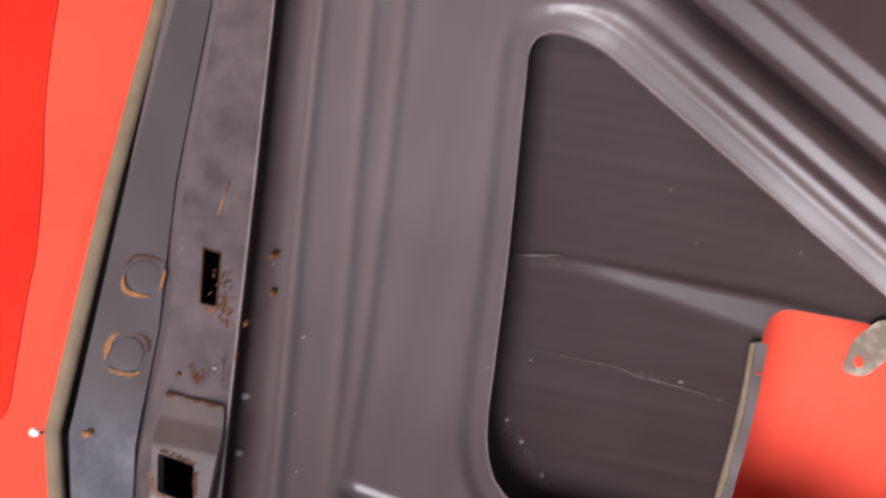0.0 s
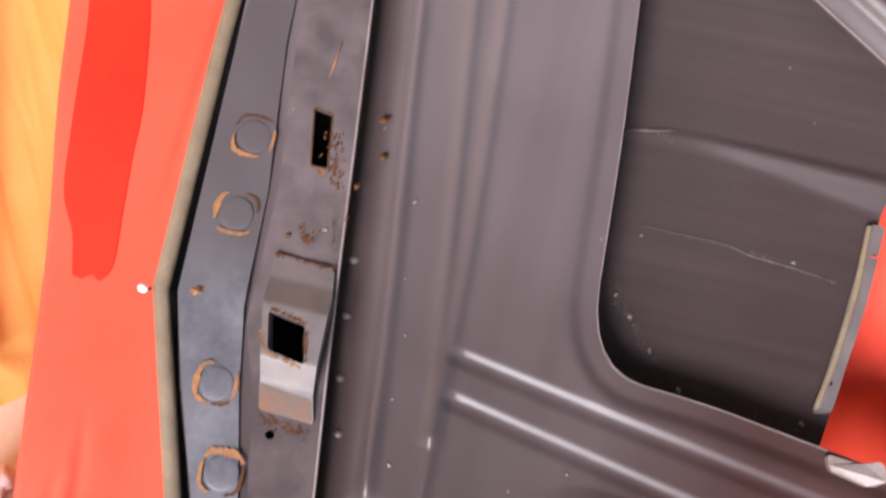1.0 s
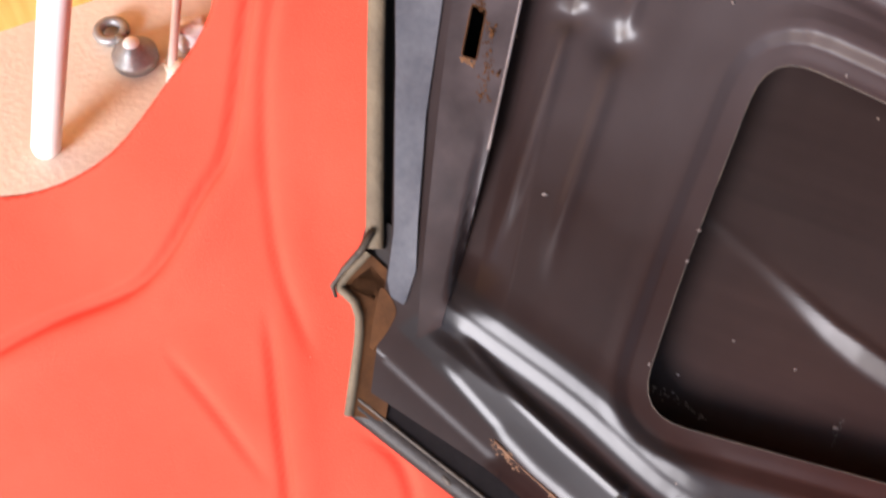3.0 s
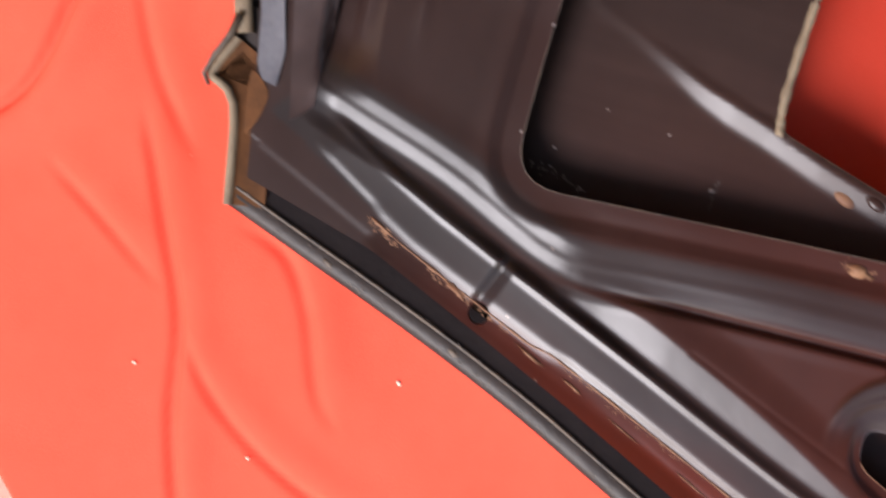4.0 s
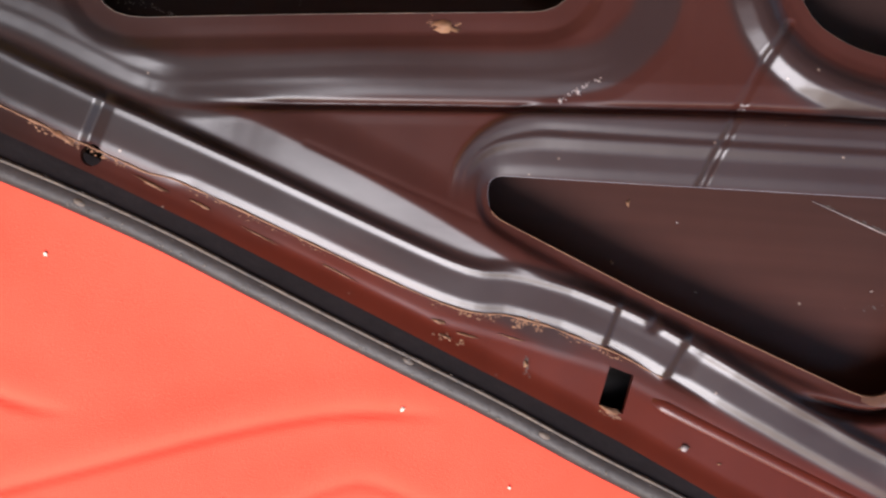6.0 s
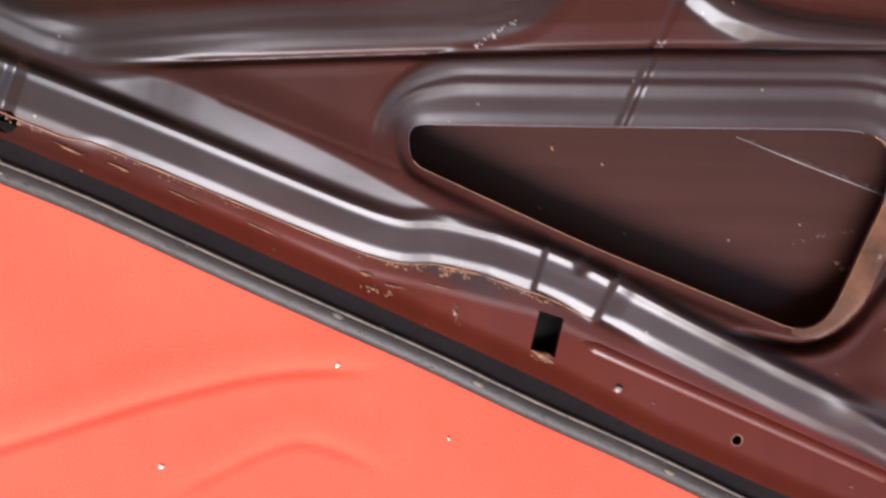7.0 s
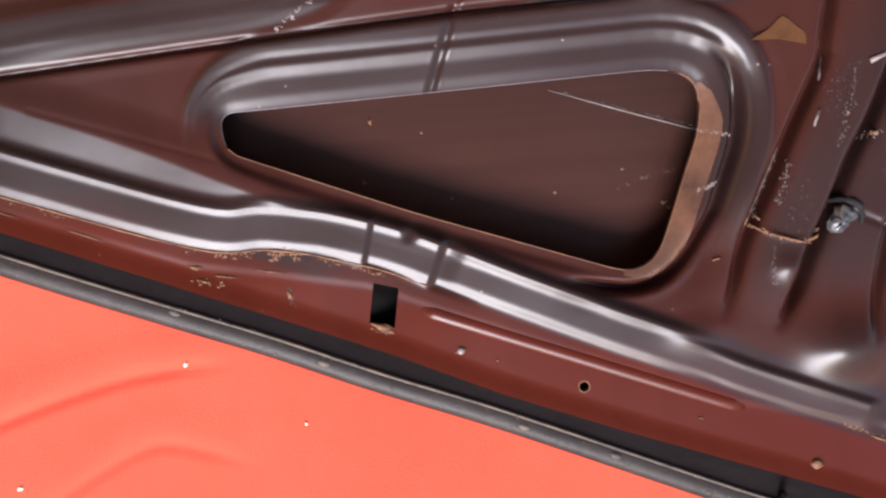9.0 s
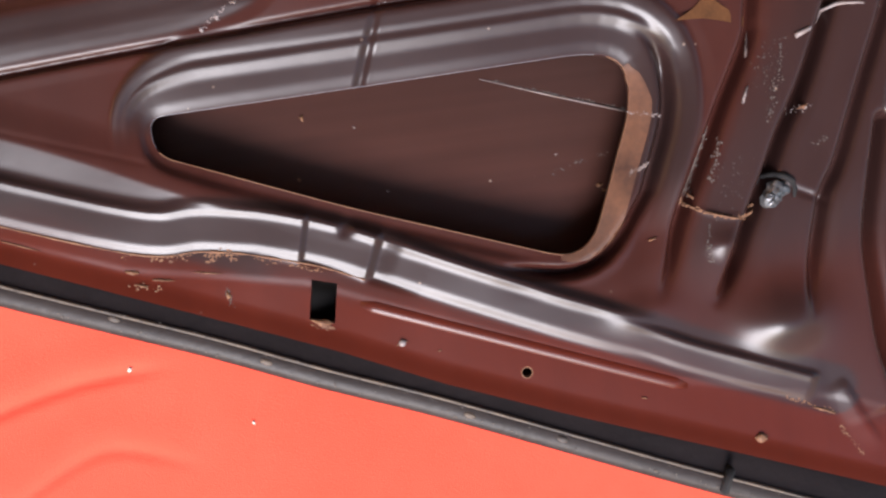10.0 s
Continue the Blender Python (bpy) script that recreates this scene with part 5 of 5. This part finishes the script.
pressed("corner_rust_patch", rounded([(-0.272, 0.018), (-0.262, 0.012), (-0.254, 0.004), (-0.256, -0.012), (-0.263, -0.032), (-0.268, -0.010)], 0.005), [], lambda U, V: panel_height(U, V) + 0.0005, BROWNRUST, hood, 0.003, 0.002)

# ---- red cloth ----
CLOTH_EDGE = curve([(-0.60, 0.90), (-0.545, 0.60), (-0.525, 0.49), (-0.500, 0.365), (-0.472, 0.19), (-0.469, 0.145), (-0.484, 0.095), (-0.508, 0.033), (-0.555, -0.014), (-0.62, -0.045), (-0.74, -0.10), (-0.70, -0.18),
              (-0.56, -0.24), (-0.424, -0.312), (-0.396, -0.333), (-0.31, -0.416)], 4) + [(-0.10, -0.52), (0.25, -0.53), (0.62, -0.48), (0.95, -0.44), (0.95, 0.90)]
FOLDS = (([(-0.4435, 0.22), (-0.4435, 0.175), (-0.4262, 0.071), (-0.432, 0.030), (-0.4533, -0.049), (-0.518, -0.111), (-0.58, -0.18)], 0.010, 0.012),
         ([(-0.438, 0.268), (-0.4134, 0.126), (-0.366, 0.011), (-0.300, -0.068)], 0.005, 0.010), ([(-0.3588, -0.028), (-0.3243, -0.100), (-0.2884, -0.1765), (-0.272, -0.2555), (-0.2375, -0.353)], 0.009, 0.010),
         ([(-0.43, -0.09), (-0.369, -0.123), (-0.30, -0.165)], 0.005, 0.009), ([(-0.2884, -0.1765), (-0.2476, -0.226), (-0.195, -0.260), (-0.132, -0.281), (-0.08, -0.285)], 0.006, 0.008), ([(-0.2705, -0.094), (-0.2237, -0.107), (-0.1944, -0.146), (-0.170, -0.200), (-0.1415, -0.227)], 0.006, 0.010),
         ([(-0.20, -0.37), (-0.066, -0.321), (0.030, -0.288), (0.112, -0.268), (0.190, -0.264)], 0.005, 0.008), ([(0.02, -0.37), (0.096, -0.329), (0.136, -0.321), (0.20, -0.345)], 0.003, 0.010), ([(-0.41, 0.86), (-0.425, 0.42)], 0.003, 0.015))


def cloth_height(U, V):
    H = np.full(U.shape, -0.050) + 0.012 * (1 - sstep(U, -0.50, -0.38)) * sstep(V, -0.1, 0.2)
    for pts, dep, wid in FOLDS:
        d, a, side = line_field(U, V, curve(pts, 5))
        end = float(a.max())
        taper = sstep(a, 0.0, 0.05) * (1 - sstep(a, end - 0.06, end))
        x = d * side
        H += dep * taper * (0.45 * np.exp(-((x - 0.015) / 0.016) ** 2) - 0.85 * np.exp(-(x / 0.0042) ** 2))
    H += 0.004 * np.sin(U * 19 + 4 * np.sin(V * 5)) * np.sin(V * 13 + 2 * U)
    H -= 0.135 * np.exp(-((U - 0.17) / 0.13) ** 2 - ((V - 0.33) / 0.22) ** 2)
    # where the sheet would pass below the floor it lies on it
    level = (0.006 - 0.34 - 0.5736 * (0.9914 * V - 0.1305 * U)) / 0.8192
    return np.maximum(H, level)


cloth = pressed("red_cloth", CLOTH_EDGE, [], cloth_height, CLOTH, None, 0.0035, 0.003)
cloth.matrix_world = HOOD
tagged(cloth, "plain red cloth draped in soft folds under the hood", "cloth")
# its borders hang down to the floor behind
low = bmesh.new()
low.from_mesh(cloth.data)
rim_edges = [e for e in low.edges if len(e.link_faces) == 1]
made = bmesh.ops.extrude_edge_only(low, edges=rim_edges)
for v in made["geom"]:
    if isinstance(v, bmesh.types.BMVert):
        p = HOOD @ v.co
        p.z = 0.003
        v.co = HOOD.inverted() @ p
low.to_mesh(cloth.data)
low.free()


# ---- ledge, floor, walls ----
def box(name, lo, hi, mat, label="", kind="structure", bevel=0.0):
    bm = bmesh.new()
    bmesh.ops.create_cube(bm, size=1)
    bmesh.ops.scale(bm, vec=[b - a for a, b in zip(lo, hi)], verts=bm.verts)
    bmesh.ops.translate(bm, vec=[(a + b) / 2 for a, b in zip(lo, hi)], verts=bm.verts)
    if bevel:
        bmesh.ops.bevel(bm, geom=bm.edges[:], offset=bevel, segments=3, affect="EDGES", profile=0.5)
    ob = part(name, bm, mat, None, "", bevel > 0)
    return tagged(ob, label, "", "", kind)


box("floor", (-60, -60, -0.1), (60, 60, 0), CONCRETE, "cream concrete floor")
WALL = Matrix.Translation((-0.80, 0.546, 0)) @ pose(0, 0, 0, 0, 0, 41)
wall = box("wall_back", (-1.3, 0.0, 0), (4.5, 0.08, 2.6), WOOD, "orange knotty wood wall")
wall.matrix_world = WALL
# unseen slab overhead, added to block the sky and tint reflections
box("sky_blocker", (-5, -3.0, 2.6), (5, 5, 2.7), CEIL, "unseen blue-grey slab overhead, added to shape the skylight")

# darker red patch laid over the cloth, and lint on the cloth
layer = pressed("cloth_dark_patch", curve([(-0.590, 0.86), (-0.5386, 0.632), (-0.521, 0.561), (-0.509, 0.477), (-0.501, 0.422), (-0.486, 0.392), (-0.480, 0.372), (-0.474, 0.354), (-0.462, 0.363), (-0.456, 0.358), (-0.449, 0.372), (-0.4525, 0.409), (-0.457, 0.460), (-0.4592, 0.501), (-0.470, 0.560), (-0.488, 0.643), (-0.510, 0.86)], 4),
                [], lambda U, V: cloth_height(U, V) + 0.0012, CLOTHDARK, cloth, 0.005, 0.0, "darker red patch with a ragged end")
layer.parent = cloth
for k, (u, v, r) in enumerate(((0.025, -0.341, 0.0035), (0.150, -0.262, 0.0030), (0.232, -0.313, 0.0022), (-0.313, -0.059, 0.0030), (-0.207, -0.263, 0.0028), (-0.115, -0.171, 0.0030), (-0.311, -0.221, 0.0025))):
    part("lint", flake(u, v, float(cloth_height(np.array([[u]]), np.array([[v]]))[0, 0]) + 0.0006, r * 1.3, r * 0.9, k, 400 + k, 0.0007), LINT, cloth)

# ---- pipe, strap and fittings on the floor ----
pole = thing("plastic_pipe", None, label="white plastic pipe standing on the floor beside the wall", category="pipe")
part("pipe_body", tube_mesh([(-0.7615, 0.312, 0.002), (-0.7610, 0.3124, 0.006), (-0.760, 0.313, 0.012), (-0.648, 0.382, 0.417), (-0.57, 0.43, 0.70)], [0.010, 0.0145, 0.0165, 0.0165, 0.0165], 24), WHITE, pole)
strap = thing("metal_strap", None, label="pale bent metal strap leaning on the wood wall", category="strap")
part("lower_rod", tube_mesh([(-0.664, 0.440, 0.004), (-0.680, 0.520, 0.045), (-0.697, 0.600, 0.090), (-0.703, 0.603, 0.118), (-0.709, 0.599, 0.145)], [0.0055, 0.0055, 0.006, 0.007, 0.007], 10), PALE, strap)
part("upper_tube", tube_mesh([(-0.708, 0.592, 0.140), (-0.700, 0.600, 0.175), (-0.690, 0.606, 0.245), (-0.668, 0.628, 0.37), (-0.648, 0.646, 0.475), (-0.610, 0.680, 0.75), (-0.58, 0.705, 1.0)], [0.008, 0.011, 0.010, 0.0115, 0.010, 0.011, 0.011], 12), SMUDGED, strap)
part("edge_rod", tube_mesh([(-0.694, 0.601, 0.120), (-0.684, 0.608, 0.25), (-0.640, 0.650, 0.475), (-0.57, 0.71, 1.0)], 0.004, 8), PALE, strap)
fitting = thing("metal_fitting", pose(-0.716, 0.462, 0.0), label="round grey metal fitting lying on the floor", category="fitting")
part("fitting_body", tube_mesh([(0, 0, 0.0005), (0, 0, 0.004), (0, 0, 0.016), (0, 0, 0.018), (0, 0, 0.022), (0, 0, 0.030), (0, 0, 0.034)], [0.020, 0.027, 0.027, 0.022, 0.021, 0.012, 0.009], 24), GREYMETAL, fitting)
part("fitting_cap", dome(0, 0, 0, 0.010, 0.006), WHITE, fitting).matrix_basis = Matrix.Translation((0, 0, 0.033)) @ pose(0, 0, 0, -90, 0, 0)
eye_pts = [(-0.044 + 0.016 * math.cos(a), 0.030 + 0.016 * math.sin(a), 0.009) for a in np.linspace(0, math.tau, 20)]
part("fitting_eye", tube_mesh(eye_pts, 0.0065, 10, False), GREYMETAL, fitting)
part("fitting_arm", tube_mesh([(-0.032, 0.022, 0.010), (-0.015, 0.010, 0.012)], 0.006, 10), GREYMETAL, fitting)


def crumpled(name, u, v, size, seed, mat, label):
    bm = bmesh.new()
    bmesh.ops.create_icosphere(bm, subdivisions=3, radius=1)
    for p in bm.verts:
        n3 = noise.noise(p.co * 1.7 + Vector((seed, 0, 0))) * 0.45 + noise.noise(p.co * 4 + Vector((0, seed, 0))) * 0.2
        p.co = p.co * (1 + n3)
        p.co = Vector((p.co.x * size[0], p.co.y * size[1], max(p.co.z, -0.7) * size[2] + 0.7 * size[2]))
    ob = part(name, bm, mat)
    ob.matrix_world = pose(u, v, 0.001, 0, 0, 30 * seed)
    return tagged(ob, label, "rag")


crumpled("crumpled_rag", -0.662, 0.512, (0.024, 0.020, 0.016), 2, WHITE, "crumpled white rag on the concrete floor")
crumpled("crumpled_rag", -0.650, 0.452, (0.026, 0.018, 0.011), 5, LINT, "crumpled cream rag beside the red cloth")
